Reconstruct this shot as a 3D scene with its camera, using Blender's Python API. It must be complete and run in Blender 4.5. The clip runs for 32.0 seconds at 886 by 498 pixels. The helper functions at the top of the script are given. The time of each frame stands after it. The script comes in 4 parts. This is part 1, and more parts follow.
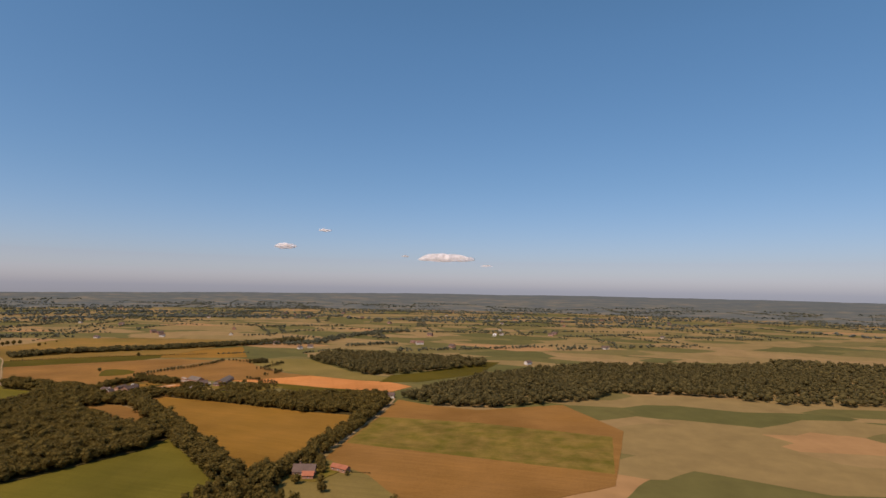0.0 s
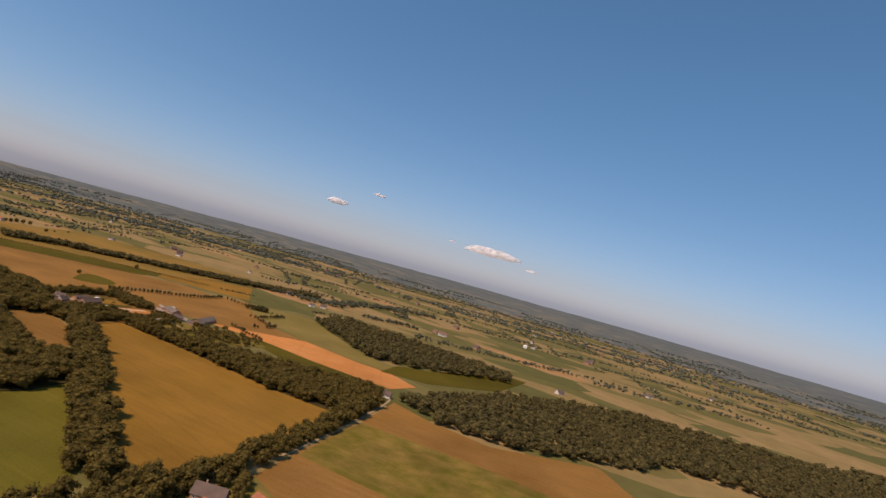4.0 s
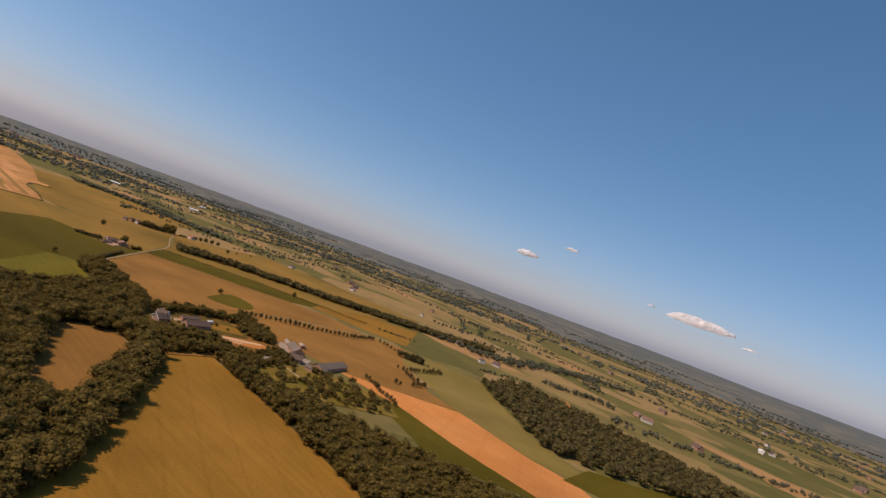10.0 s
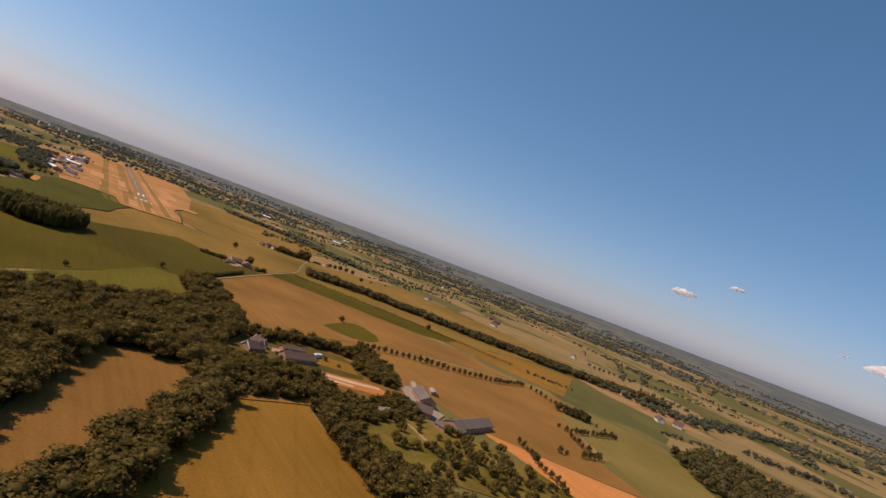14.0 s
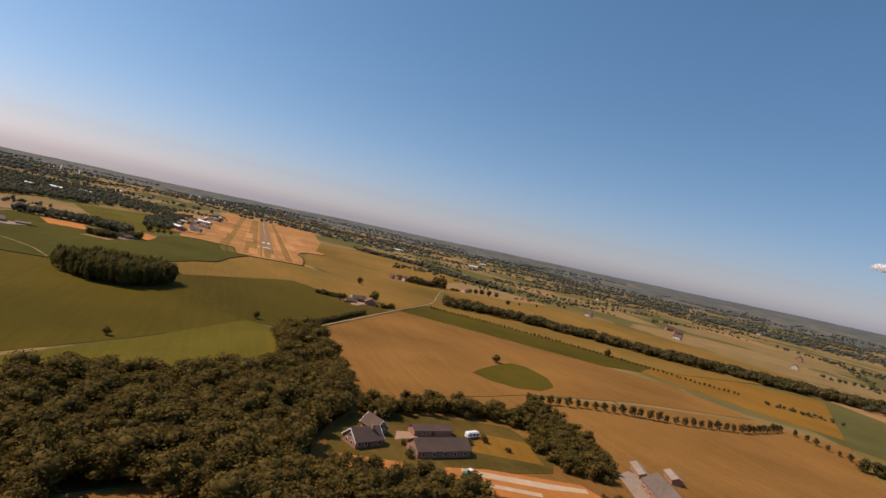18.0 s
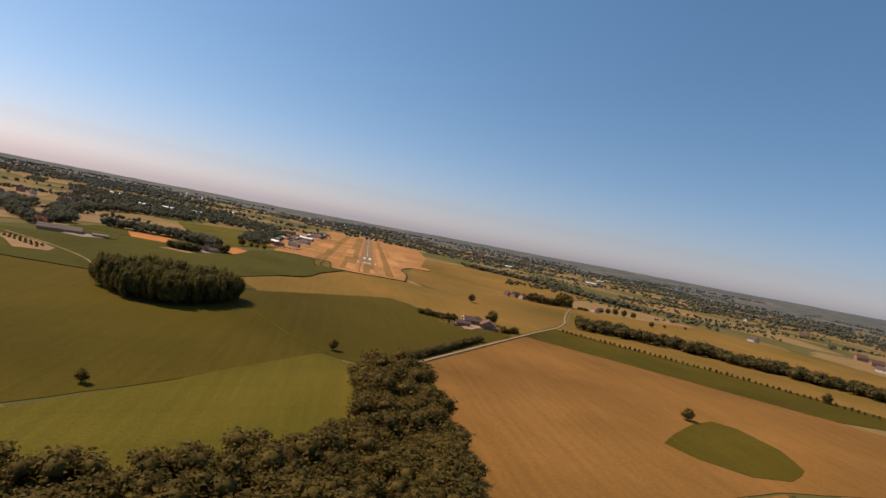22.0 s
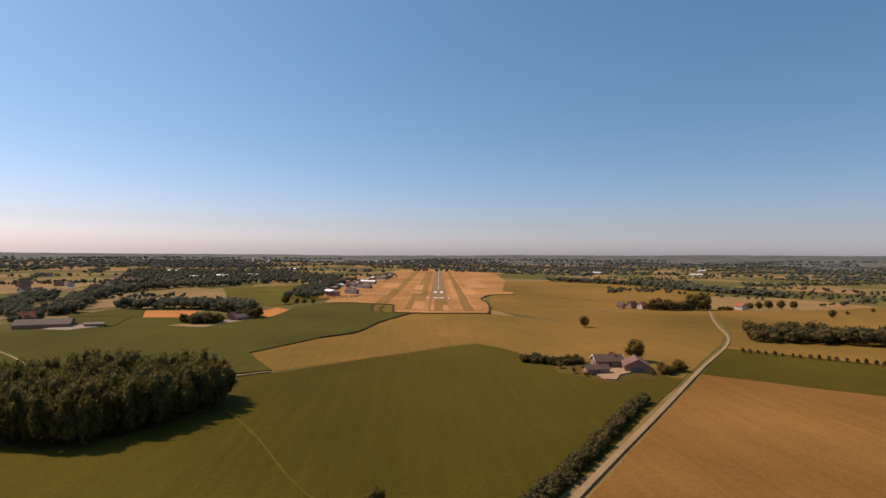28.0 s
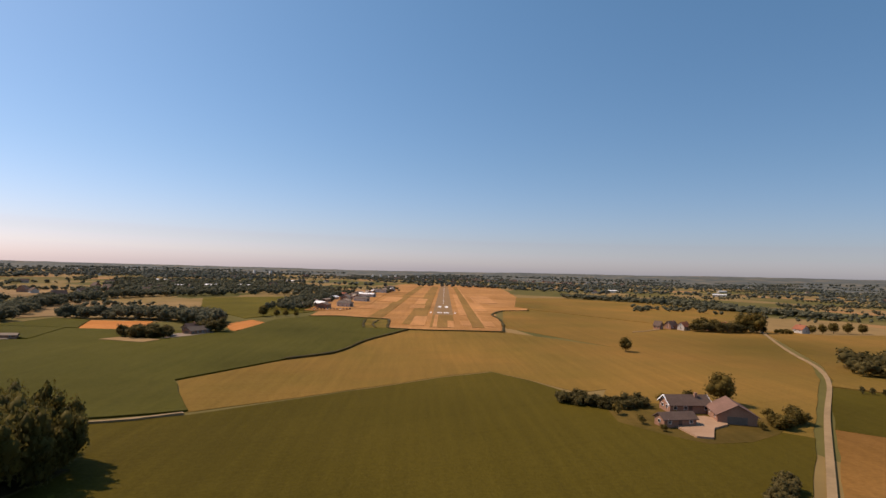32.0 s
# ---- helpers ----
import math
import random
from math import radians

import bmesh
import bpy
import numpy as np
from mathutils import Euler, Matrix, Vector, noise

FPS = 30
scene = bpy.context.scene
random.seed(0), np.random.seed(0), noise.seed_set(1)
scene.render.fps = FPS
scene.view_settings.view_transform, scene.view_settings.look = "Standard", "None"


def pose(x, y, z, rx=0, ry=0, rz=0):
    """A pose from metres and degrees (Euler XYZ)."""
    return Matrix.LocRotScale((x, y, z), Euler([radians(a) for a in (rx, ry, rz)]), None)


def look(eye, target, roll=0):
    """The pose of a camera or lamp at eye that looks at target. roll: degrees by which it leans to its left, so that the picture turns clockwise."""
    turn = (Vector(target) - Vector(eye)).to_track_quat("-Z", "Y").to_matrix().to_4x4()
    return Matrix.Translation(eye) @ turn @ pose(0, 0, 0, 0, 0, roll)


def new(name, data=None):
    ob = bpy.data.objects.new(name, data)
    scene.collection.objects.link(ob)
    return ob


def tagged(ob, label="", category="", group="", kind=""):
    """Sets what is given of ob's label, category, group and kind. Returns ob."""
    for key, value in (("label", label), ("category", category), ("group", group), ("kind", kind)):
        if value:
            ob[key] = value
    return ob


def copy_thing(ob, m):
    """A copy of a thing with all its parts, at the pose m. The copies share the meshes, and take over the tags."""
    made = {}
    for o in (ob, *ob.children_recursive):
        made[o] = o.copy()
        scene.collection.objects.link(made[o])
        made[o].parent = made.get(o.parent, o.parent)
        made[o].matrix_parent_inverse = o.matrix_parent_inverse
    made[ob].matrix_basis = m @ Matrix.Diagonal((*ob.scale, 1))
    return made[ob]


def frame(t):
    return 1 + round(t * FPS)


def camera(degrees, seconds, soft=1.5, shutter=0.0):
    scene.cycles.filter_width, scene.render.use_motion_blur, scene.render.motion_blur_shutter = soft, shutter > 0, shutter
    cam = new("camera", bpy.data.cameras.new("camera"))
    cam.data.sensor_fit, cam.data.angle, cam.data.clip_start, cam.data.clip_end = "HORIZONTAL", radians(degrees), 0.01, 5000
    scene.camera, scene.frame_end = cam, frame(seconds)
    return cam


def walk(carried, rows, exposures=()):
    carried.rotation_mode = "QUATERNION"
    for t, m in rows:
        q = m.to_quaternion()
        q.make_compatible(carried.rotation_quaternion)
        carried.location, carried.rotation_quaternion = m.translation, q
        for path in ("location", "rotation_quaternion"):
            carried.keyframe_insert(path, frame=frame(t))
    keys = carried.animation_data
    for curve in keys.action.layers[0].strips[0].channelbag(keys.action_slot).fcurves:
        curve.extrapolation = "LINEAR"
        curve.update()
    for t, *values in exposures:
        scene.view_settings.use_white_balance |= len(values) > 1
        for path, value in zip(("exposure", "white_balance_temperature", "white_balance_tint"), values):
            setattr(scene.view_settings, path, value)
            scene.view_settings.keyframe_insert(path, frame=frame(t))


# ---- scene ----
cam = camera(76.19, 32.0)
PATH = [
    (0, look((-495.70, -682.77, 122.86), (-399.75, -655.51, 130.00), 1.01)),
    (0.5, look((-479.25, -678.58, 122.44), (-383.31, -651.15, 129.12), 4.04)),
    (1, look((-462.76, -674.37, 122.00), (-366.59, -647.56, 127.63), 6.98)),
    (1.5, look((-446.20, -670.04, 121.55), (-349.87, -643.74, 126.86), 8.67)),
    (2, look((-429.53, -665.50, 121.11), (-333.28, -638.92, 126.51), 9.13)),
    (2.5, look((-412.67, -660.64, 120.68), (-316.74, -632.95, 126.18), 10.70)),
    (3, look((-395.69, -655.44, 120.27), (-300.26, -625.99, 125.39), 11.85)),
    (3.5, look((-378.15, -649.41, 120.02), (-283.54, -617.35, 124.63), 13.81)),
    (5.5, look((-308.55, -621.92, 119.09), (-217.46, -580.70, 120.59), 18.11)),
    (6, look((-292.32, -614.90, 118.66), (-201.75, -572.51, 118.60), 17.54)),
    (6.5, look((-277.23, -608.34, 118.03), (-187.62, -563.96, 118.10), 15.66)),
    (7, look((-262.67, -601.68, 117.25), (-174.72, -554.09, 117.54), 17.24)),
    (7.5, look((-248.60, -594.87, 116.31), (-162.35, -544.28, 117.91), 18.77)),
    (8, look((-234.99, -587.79, 115.15), (-150.23, -534.78, 117.28), 19.38)),
    (8.5, look((-221.85, -580.33, 113.64), (-138.90, -524.57, 116.69), 20.47)),
    (9, look((-209.06, -572.38, 111.92), (-128.05, -513.86, 115.39), 21.01)),
    (9.5, look((-196.45, -563.79, 110.09), (-117.48, -502.53, 113.38), 19.86)),
    (10, look((-184.12, -554.49, 108.15), (-107.94, -489.79, 111.49), 20.63)),
    (10.5, look((-172.10, -544.32, 106.18), (-99.07, -476.14, 110.41), 22.08)),
    (11, look((-160.38, -533.40, 104.12), (-91.09, -461.52, 109.85), 22.94)),
    (11.5, look((-148.89, -521.77, 102.01), (-81.95, -447.62, 106.56), 22.49)),
    (12, look((-137.79, -509.56, 99.71), (-72.38, -433.99, 103.09), 21.20)),
    (12.5, look((-127.27, -496.90, 97.05), (-63.07, -420.26, 99.39), 20.18)),
    (13, look((-117.24, -483.78, 94.18), (-54.96, -405.57, 96.13), 21.32)),
    (13.5, look((-107.67, -470.27, 91.12), (-47.65, -390.30, 92.45), 22.40)),
    (14, look((-98.50, -456.29, 88.05), (-40.78, -374.64, 89.21), 21.07)),
    (14.5, look((-89.16, -441.37, 85.67), (-33.75, -358.14, 86.95), 17.95)),
    (16.5, look((-55.18, -377.08, 78.47), (-11.15, -287.30, 78.75), 18.32)),
    (17, look((-48.23, -360.54, 76.79), (-6.57, -269.63, 77.20), 16.68)),
    (17.5, look((-42.37, -344.09, 74.87), (-3.07, -252.14, 74.18), 14.92)),
    (18, look((-37.13, -327.84, 72.90), (-0.22, -234.92, 70.80), 12.59)),
    (18.5, look((-32.44, -311.94, 70.82), (1.66, -218.01, 67.10), 11.58)),
    (19, look((-28.33, -296.49, 68.70), (2.72, -201.51, 64.89), 11.77)),
    (19.5, look((-24.86, -281.64, 66.56), (3.79, -185.91, 62.77), 11.79)),
    (20, look((-21.91, -267.40, 64.49), (5.13, -171.17, 61.46), 12.96)),
    (20.5, look((-19.43, -253.85, 62.56), (6.71, -157.36, 59.92), 13.03)),
    (21, look((-17.33, -240.91, 60.77), (6.91, -143.92, 58.59), 12.03)),
    (21.5, look((-15.52, -228.55, 59.15), (5.87, -130.90, 56.77), 12.29)),
    (22, look((-14.01, -216.77, 57.69), (4.86, -118.60, 55.14), 11.23)),
    (22.5, look((-12.79, -205.60, 56.43), (4.05, -107.05, 54.07), 9.58)),
    (23, look((-11.82, -194.86, 55.24), (3.78, -96.10, 53.60), 7.89)),
    (23.5, look((-11.16, -184.49, 53.97), (3.25, -85.54, 53.30), 6.56)),
    (24, look((-10.55, -174.19, 52.80), (2.75, -75.08, 52.86), 6.45)),
    (24.5, look((-9.00, -162.59, 52.31), (2.48, -63.25, 51.83), 7.11)),
    (26.5, look((-1.95, -115.00, 51.77), (5.25, -15.26, 52.13), 5.47)),
    (27, look((-1.11, -104.35, 51.24), (5.13, -4.55, 51.79), 4.06)),
    (27.5, look((-0.53, -93.98, 50.63), (5.30, 5.85, 50.83), 2.02)),
    (28, look((-0.06, -83.81, 49.97), (6.06, 16.00, 50.65), 0.66)),
    (28.5, look((0.54, -73.73, 49.32), (7.12, 26.04, 50.36), 0.51)),
    (29, look((1.19, -63.75, 48.58), (8.05, 36.01, 49.90), 1.22)),
    (29.5, look((1.92, -53.79, 47.62), (9.04, 45.94, 49.62), 0.53)),
    (30, look((2.65, -43.94, 46.53), (9.84, 55.78, 48.78), -0.39)),
    (30.5, look((3.23, -34.28, 45.34), (10.09, 65.46, 47.54), -0.44)),
    (31, look((3.83, -24.77, 44.05), (9.90, 75.01, 46.79), 0.69)),
    (31.5, look((4.52, -15.40, 42.68), (10.21, 84.39, 45.99), 0.86)),
    (32, look((5.40, -6.15, 41.23), (10.28, 93.66, 44.99), 1.72)),
]
walk(cam, PATH, [(0, 0.24, 6500, 21), (14, 0.20, 6500, 21), (22, 0.22, 6650, 20), (32, 0.24, 6650, 20)])

# ---- light ----
SUN_AZ, SUN_EL = radians(-70), radians(50)
to_sun = Vector((math.sin(SUN_AZ) * math.cos(SUN_EL), math.cos(SUN_AZ) * math.cos(SUN_EL), math.sin(SUN_EL)))
world = bpy.data.worlds.new("sky")
scene.world = world
world.use_nodes = True
wn = world.node_tree.nodes
sky = wn.new("ShaderNodeTexSky")
sky.sky_type, sky.sun_disc = "NISHITA", False
sky.sun_elevation, sky.sun_rotation = SUN_EL, SUN_AZ
sky.altitude, sky.air_density, sky.dust_density, sky.ozone_density = 100, 0.9, 0.9, 2.5
air = wn.new("ShaderNodeHueSaturation")
air.inputs["Hue"].default_value, air.inputs["Saturation"].default_value = 0.483, 1.14
world.node_tree.links.new(sky.outputs[0], air.inputs["Color"])
# summer haze: a duller, pinkish band all round the horizon
where, split, band_ramp, dull = wn.new("ShaderNodeTexCoord"), wn.new("ShaderNodeSeparateXYZ"), wn.new("ShaderNodeValToRGB"), wn.new("ShaderNodeMix")
stops = band_ramp.color_ramp.elements
stops[0].color, stops[1].color = (1.0, 1.0, 1.22, 1), (0.95, 0.98, 1, 1)
stops[1].position = 0.5
stops.new(0.05).color, stops.new(0.18).color = (0.89, 0.84, 0.95, 1), (0.88, 0.87, 0.93, 1)
dull.data_type, dull.blend_type = "RGBA", "MULTIPLY"
dull.inputs[0].default_value = 1.0
world.node_tree.links.new(where.outputs["Generated"], split.inputs[0])
world.node_tree.links.new(split.outputs["Z"], band_ramp.inputs[0])
world.node_tree.links.new(air.outputs[0], dull.inputs[6])
world.node_tree.links.new(band_ramp.outputs[0], dull.inputs[7])
# the dusty air is brightest on the sun's side and duller away from it
side, wide, glow = wn.new("ShaderNodeVectorMath"), wn.new("ShaderNodeMapRange"), wn.new("ShaderNodeMix")
side.operation = "DOT_PRODUCT"
side.inputs[1].default_value = (math.sin(SUN_AZ), math.cos(SUN_AZ), 0)
wide.inputs["From Min"].default_value, wide.inputs["From Max"].default_value = -1.0, 0.9
wide.inputs["To Min"].default_value, wide.inputs["To Max"].default_value = 0.70, 1.04
glow.data_type, glow.blend_type = "RGBA", "MULTIPLY"
low = wn.new("ShaderNodeMapRange")
low.inputs["From Min"].default_value, low.inputs["From Max"].default_value = 0.0, 0.4
low.inputs["To Min"].default_value, low.inputs["To Max"].default_value = 1.0, 0.3
world.node_tree.links.new(split.outputs["Z"], low.inputs["Value"])
world.node_tree.links.new(low.outputs[0], glow.inputs[0])
world.node_tree.links.new(where.outputs["Generated"], side.inputs[0])
world.node_tree.links.new(side.outputs["Value"], wide.inputs["Value"])
world.node_tree.links.new(dull.outputs[2], glow.inputs[6])
world.node_tree.links.new(wide.outputs[0], glow.inputs[7])
world.node_tree.links.new(glow.outputs[2], wn["Background"].inputs[0])
wn["Background"].inputs[1].default_value = 0.109
sun_data = bpy.data.lights.new("sun", "SUN")
sun_data.energy, sun_data.angle, sun_data.color = 3.5, radians(0.5), (1.0, 0.83, 0.62)
sun = new("sun", sun_data)
sun.matrix_world = look(to_sun * 2000, (0, 0, 0))


# ---- materials ----
def mat(name, rough=0.9, metal=0.0):
    m = bpy.data.materials.new(name)
    m.use_nodes = True
    b = m.node_tree.nodes["Principled BSDF"]
    b.inputs["Roughness"].default_value, b.inputs["Metallic"].default_value = rough, metal
    b.inputs["Specular IOR Level"].default_value = 0.2
    return m, m.node_tree.nodes, m.node_tree.links, b


def ramp(nodes, links, src, stops):
    r = nodes.new("ShaderNodeValToRGB")
    e = r.color_ramp.elements
    while len(e) < len(stops):
        e.new(0.5)
    for el, (p, c) in zip(e, stops):
        el.position, el.color = p, (*c, 1)
    links.new(src, r.inputs[0])
    return r.outputs[0]


def mix(nodes, links, fac, a, b, how="MIX"):
    n = nodes.new("ShaderNodeMix")
    n.data_type, n.blend_type = "RGBA", how
    for sock, v in ((n.inputs[0], fac), (n.inputs[6], a), (n.inputs[7], b)):
        if isinstance(v, (int, float)):
            sock.default_value = v
        elif isinstance(v, tuple):
            sock.default_value = (*v, 1)
        else:
            links.new(v, sock)
    return n.outputs[2]


def coords(nodes, links, turn=0.0, stretch=(1, 1, 1)):
    g = nodes.new("ShaderNodeNewGeometry")
    mp = nodes.new("ShaderNodeMapping")
    mp.inputs["Rotation"].default_value[2], mp.inputs["Scale"].default_value = radians(turn), stretch
    links.new(g.outputs["Position"], mp.inputs[0])
    return mp.outputs[0]


def noise_tex(nodes, links, vec, scale, detail=4.0, rough=0.55):
    n = nodes.new("ShaderNodeTexNoise")
    n.inputs["Scale"].default_value, n.inputs["Detail"].default_value, n.inputs["Roughness"].default_value = scale, detail, rough
    links.new(vec, n.inputs["Vector"])
    return n.outputs["Fac"]


def field_mat(name, a, b, turn=0.0, lines=0.2, gap=14.0, patch=0.02):
    """Crop or stubble: two tones in patches, fine grain, drill streaks along the field's length and pairs of wheel tracks."""
    m, n, l, bs = mat(name, 0.95)
    bs.inputs["Specular IOR Level"].default_value = 0.04
    flat, along = coords(n, l), coords(n, l, turn, (1, 0.04, 1))
    col = mix(n, l, ramp(n, l, noise_tex(n, l, flat, patch, 5), [(0.32, (0, 0, 0)), (0.68, (1, 1, 1))]), a, b)
    streak = ramp(n, l, noise_tex(n, l, along, 0.35, 3), [(0.35, (0.80, 0.79, 0.77)), (0.7, (1.12, 1.1, 1.08))])
    col = mix(n, l, 0.45, col, streak, "MULTIPLY")
    grain = ramp(n, l, noise_tex(n, l, flat, 0.9, 4, 0.7), [(0.3, (0.75, 0.75, 0.75)), (0.7, (1.15, 1.15, 1.15))])
    col = mix(n, l, 0.7, col, grain, "MULTIPLY")
    blot = ramp(n, l, noise_tex(n, l, flat, patch * 0.45, 3, 0.5), [(0.34, (0.80, 0.80, 0.78)), (0.5, (1, 1, 1)), (0.68, (1.16, 1.13, 1.06))])
    col = mix(n, l, 0.9, col, blot, "MULTIPLY")
    w = n.new("ShaderNodeTexWave")
    w.bands_direction, w.wave_profile = "X", "SIN"
    w.inputs["Scale"].default_value, w.inputs["Distortion"].default_value, w.inputs["Detail Scale"].default_value = 0.314 / gap, 0.6, 0.3
    l.new(coords(n, l, turn), w.inputs["Vector"])
    track = ramp(n, l, w.outputs["Fac"], [(0.0, (0.72, 0.7, 0.66)), (0.05, (1, 1, 1))])
    col = mix(n, l, lines, col, track, "MULTIPLY")
    l.new(col, bs.inputs["Base Color"])
    bump = n.new("ShaderNodeBump")
    bump.inputs["Strength"].default_value, bump.inputs["Distance"].default_value = 0.6, 0.3
    l.new(noise_tex(n, l, flat, 1.6, 3), bump.inputs["Height"])
    l.new(bump.outputs[0], bs.inputs["Normal"])
    return m


def leaf_mat(name, dark, light, tree=0.11):
    m, n, l, bs = mat(name, 0.75)
    bs.inputs["Specular IOR Level"].default_value = 0.1
    g = n.new("ShaderNodeNewGeometry")
    v = coords(n, l)
    col = mix(n, l, ramp(n, l, noise_tex(n, l, v, tree, 2), [(0.35, (0, 0, 0)), (0.65, (1, 1, 1))]), dark, light)
    speck = ramp(n, l, g.outputs["Random Per Island"], [(0.0, (0.74, 0.74, 0.72)), (1.0, (1.26, 1.24, 1.15))])
    col = mix(n, l, 1.0, col, speck, "MULTIPLY")
    l.new(col, bs.inputs["Base Color"])
    thin, both, out = n.new("ShaderNodeBsdfTranslucent"), n.new("ShaderNodeMixShader"), n["Material Output"]
    l.new(col, thin.inputs["Color"])
    both.inputs[0].default_value = 0.42
    l.new(bs.outputs[0], both.inputs[1])
    l.new(thin.outputs[0], both.inputs[2])
    l.new(both.outputs[0], out.inputs["Surface"])
    return m


def plain_mat(name, a, b, scale=1.5, rough=0.8, metal=0.0, bumpy=0.2):
    m, n, l, bs = mat(name, rough, metal)
    bs.inputs["Specular IOR Level"].default_value = 0.06 if rough > 0.5 else 0.4
    v = coords(n, l)
    col = mix(n, l, ramp(n, l, noise_tex(n, l, v, scale, 6, 0.65), [(0.3, (0, 0, 0)), (0.7, (1, 1, 1))]), a, b)
    stain = ramp(n, l, noise_tex(n, l, v, scale * 0.13, 3), [(0.3, (0.82, 0.82, 0.82)), (0.65, (1.06, 1.06, 1.06))])
    col = mix(n, l, 0.8, col, stain, "MULTIPLY")
    oi = n.new("ShaderNodeObjectInfo")
    tone = ramp(n, l, oi.outputs["Random"], [(0.0, (0.9, 0.9, 0.9)), (1.0, (1.08, 1.08, 1.08))])
    col = mix(n, l, 0.8, col, tone, "MULTIPLY")
    l.new(col, bs.inputs["Base Color"])
    bump = n.new("ShaderNodeBump")
    bump.inputs["Strength"].default_value, bump.inputs["Distance"].default_value = bumpy, 0.05
    l.new(noise_tex(n, l, v, scale * 4, 3), bump.inputs["Height"])
    l.new(bump.outputs[0], bs.inputs["Normal"])
    return m


def land_mat():
    """Open farmland: a patchwork of small fields in stubble, pasture and bare soil."""
    m, n, l, bs = mat("farmland", 0.95)
    bs.inputs["Specular IOR Level"].default_value = 0.04
    v = coords(n, l, 24, (1, 0.55, 1))
    wob = n.new("ShaderNodeTexNoise")
    wob.inputs["Scale"].default_value = 0.004
    l.new(v, wob.inputs["Vector"])
    add = n.new("ShaderNodeVectorMath")
    add.operation = "MULTIPLY_ADD"
    add.inputs[1].default_value = (60, 60, 0)
    l.new(wob.outputs["Color"], add.inputs[0])
    l.new(v, add.inputs[2])
    vo = n.new("ShaderNodeTexVoronoi")
    vo.distance = "CHEBYCHEV"
    vo.inputs["Scale"].default_value = 0.011
    l.new(add.outputs[0], vo.inputs["Vector"])
    sep = n.new("ShaderNodeSeparateColor")
    l.new(vo.outputs["Color"], sep.inputs[0])
    col = ramp(n, l, sep.outputs[0], [(0.0, PASTURE), (0.2, OLIVE), (0.38, STRAW), (0.64, GRASS), (0.74, TAN), (0.94, SOIL)])
    n.active = col.node
    col.node.color_ramp.interpolation = "CONSTANT"
    grain = ramp(n, l, noise_tex(n, l, coords(n, l), 0.03, 8, 0.65), [(0.3, (0.78, 0.78, 0.78)), (0.7, (1.12, 1.12, 1.12))])
    col = mix(n, l, 0.9, col, grain, "MULTIPLY")
    l.new(col, bs.inputs["Base Color"])
    return m


PASTURE, OLIVE, STRAW = (0.125, 0.106, 0.032), (0.155, 0.122, 0.040), (0.235, 0.160, 0.060)
GRASS, TAN, SOIL = (0.106, 0.095, 0.028), (0.27, 0.176, 0.070), (0.33, 0.185, 0.074)
M_LAND = land_mat()
M_STUBBLE = field_mat("stubble", (0.225, 0.116, 0.018), (0.265, 0.134, 0.023), 20, 0.22, 16)
M_STUBBLE2 = field_mat("stubble_red", (0.225, 0.112, 0.027), (0.270, 0.136, 0.037), -35, 0.15, 22)
M_SOIL = field_mat("bare_soil", (0.470, 0.182, 0.048), (0.540, 0.226, 0.068), 62, 0.2, 30)
M_GREEN = field_mat("green_crop", (0.078, 0.061, 0.006), (0.100, 0.075, 0.009), 60, 0.15, 18)
M_MAIZE = field_mat("maize", (0.072, 0.066, 0.010), (0.090, 0.080, 0.014), -20, 0.12, 12)
M_MEADOW = field_mat("meadow", (0.109, 0.091, 0.011), (0.136, 0.108, 0.015), 65, 0.15, 20)
M_YELLOW = field_mat("ripe_crop", (0.178, 0.118, 0.024), (0.274, 0.150, 0.036), 70, 0.15, 18, 0.011)
M_BARE = field_mat("bare_ground", (0.452, 0.221, 0.080), (0.536, 0.274, 0.110), 3, 0.1, 25)
M_PASTURE = field_mat("dry_pasture", (0.165, 0.124, 0.030), (0.225, 0.160, 0.048), 35, 0.12, 22, 0.012)
M_CROP = field_mat("ripening_crop", (0.074, 0.057, 0.006), (0.108, 0.079, 0.010), 60, 0.12, 18, 0.007)
# lawn green-brown lowered so that its colour carries the trees' shade
M_LAWN = field_mat("lawn_toned_for_shade", (0.090, 0.066, 0.014), (0.15, 0.096, 0.025), 30, 0.0, 20, 0.06)
M_TAN = field_mat("pale_stubble", (0.26, 0.172, 0.078), (0.32, 0.208, 0.10), 40, 0.1, 25)
M_DRYGRASS = field_mat("dry_grass", (0.345, 0.167, 0.052), (0.470, 0.238, 0.088), 3, 0.1, 30, 0.02)
M_DRYSTRIP = field_mat("mown_dry_grass", (0.248, 0.144, 0.040), (0.297, 0.167, 0.053), 3, 0.1, 9, 0.02)
M_GARDEN = field_mat("garden_lawn", (0.115, 0.095, 0.012), (0.23, 0.145, 0.035), 30, 0.0, 20, 0.06)
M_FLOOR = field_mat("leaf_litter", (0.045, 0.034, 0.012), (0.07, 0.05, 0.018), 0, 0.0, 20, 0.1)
M_LEAF = leaf_mat("leaves", (0.116, 0.084, 0.022), (0.166, 0.116, 0.028))
M_LEAF_DARK = leaf_mat("leaves_dark", (0.090, 0.073, 0.027), (0.154, 0.119, 0.043))
M_LEAF_POPLAR = leaf_mat("poplar_leaves", (0.090, 0.075, 0.018), (0.162, 0.131, 0.039), 0.14)
# far leaves: haze put into the base colour, paler and bluer than near leaves
M_LEAF_FAR_HAZE = leaf_mat("leaves_far_hazed", (0.112, 0.112, 0.070), (0.155, 0.147, 0.090), 0.03)
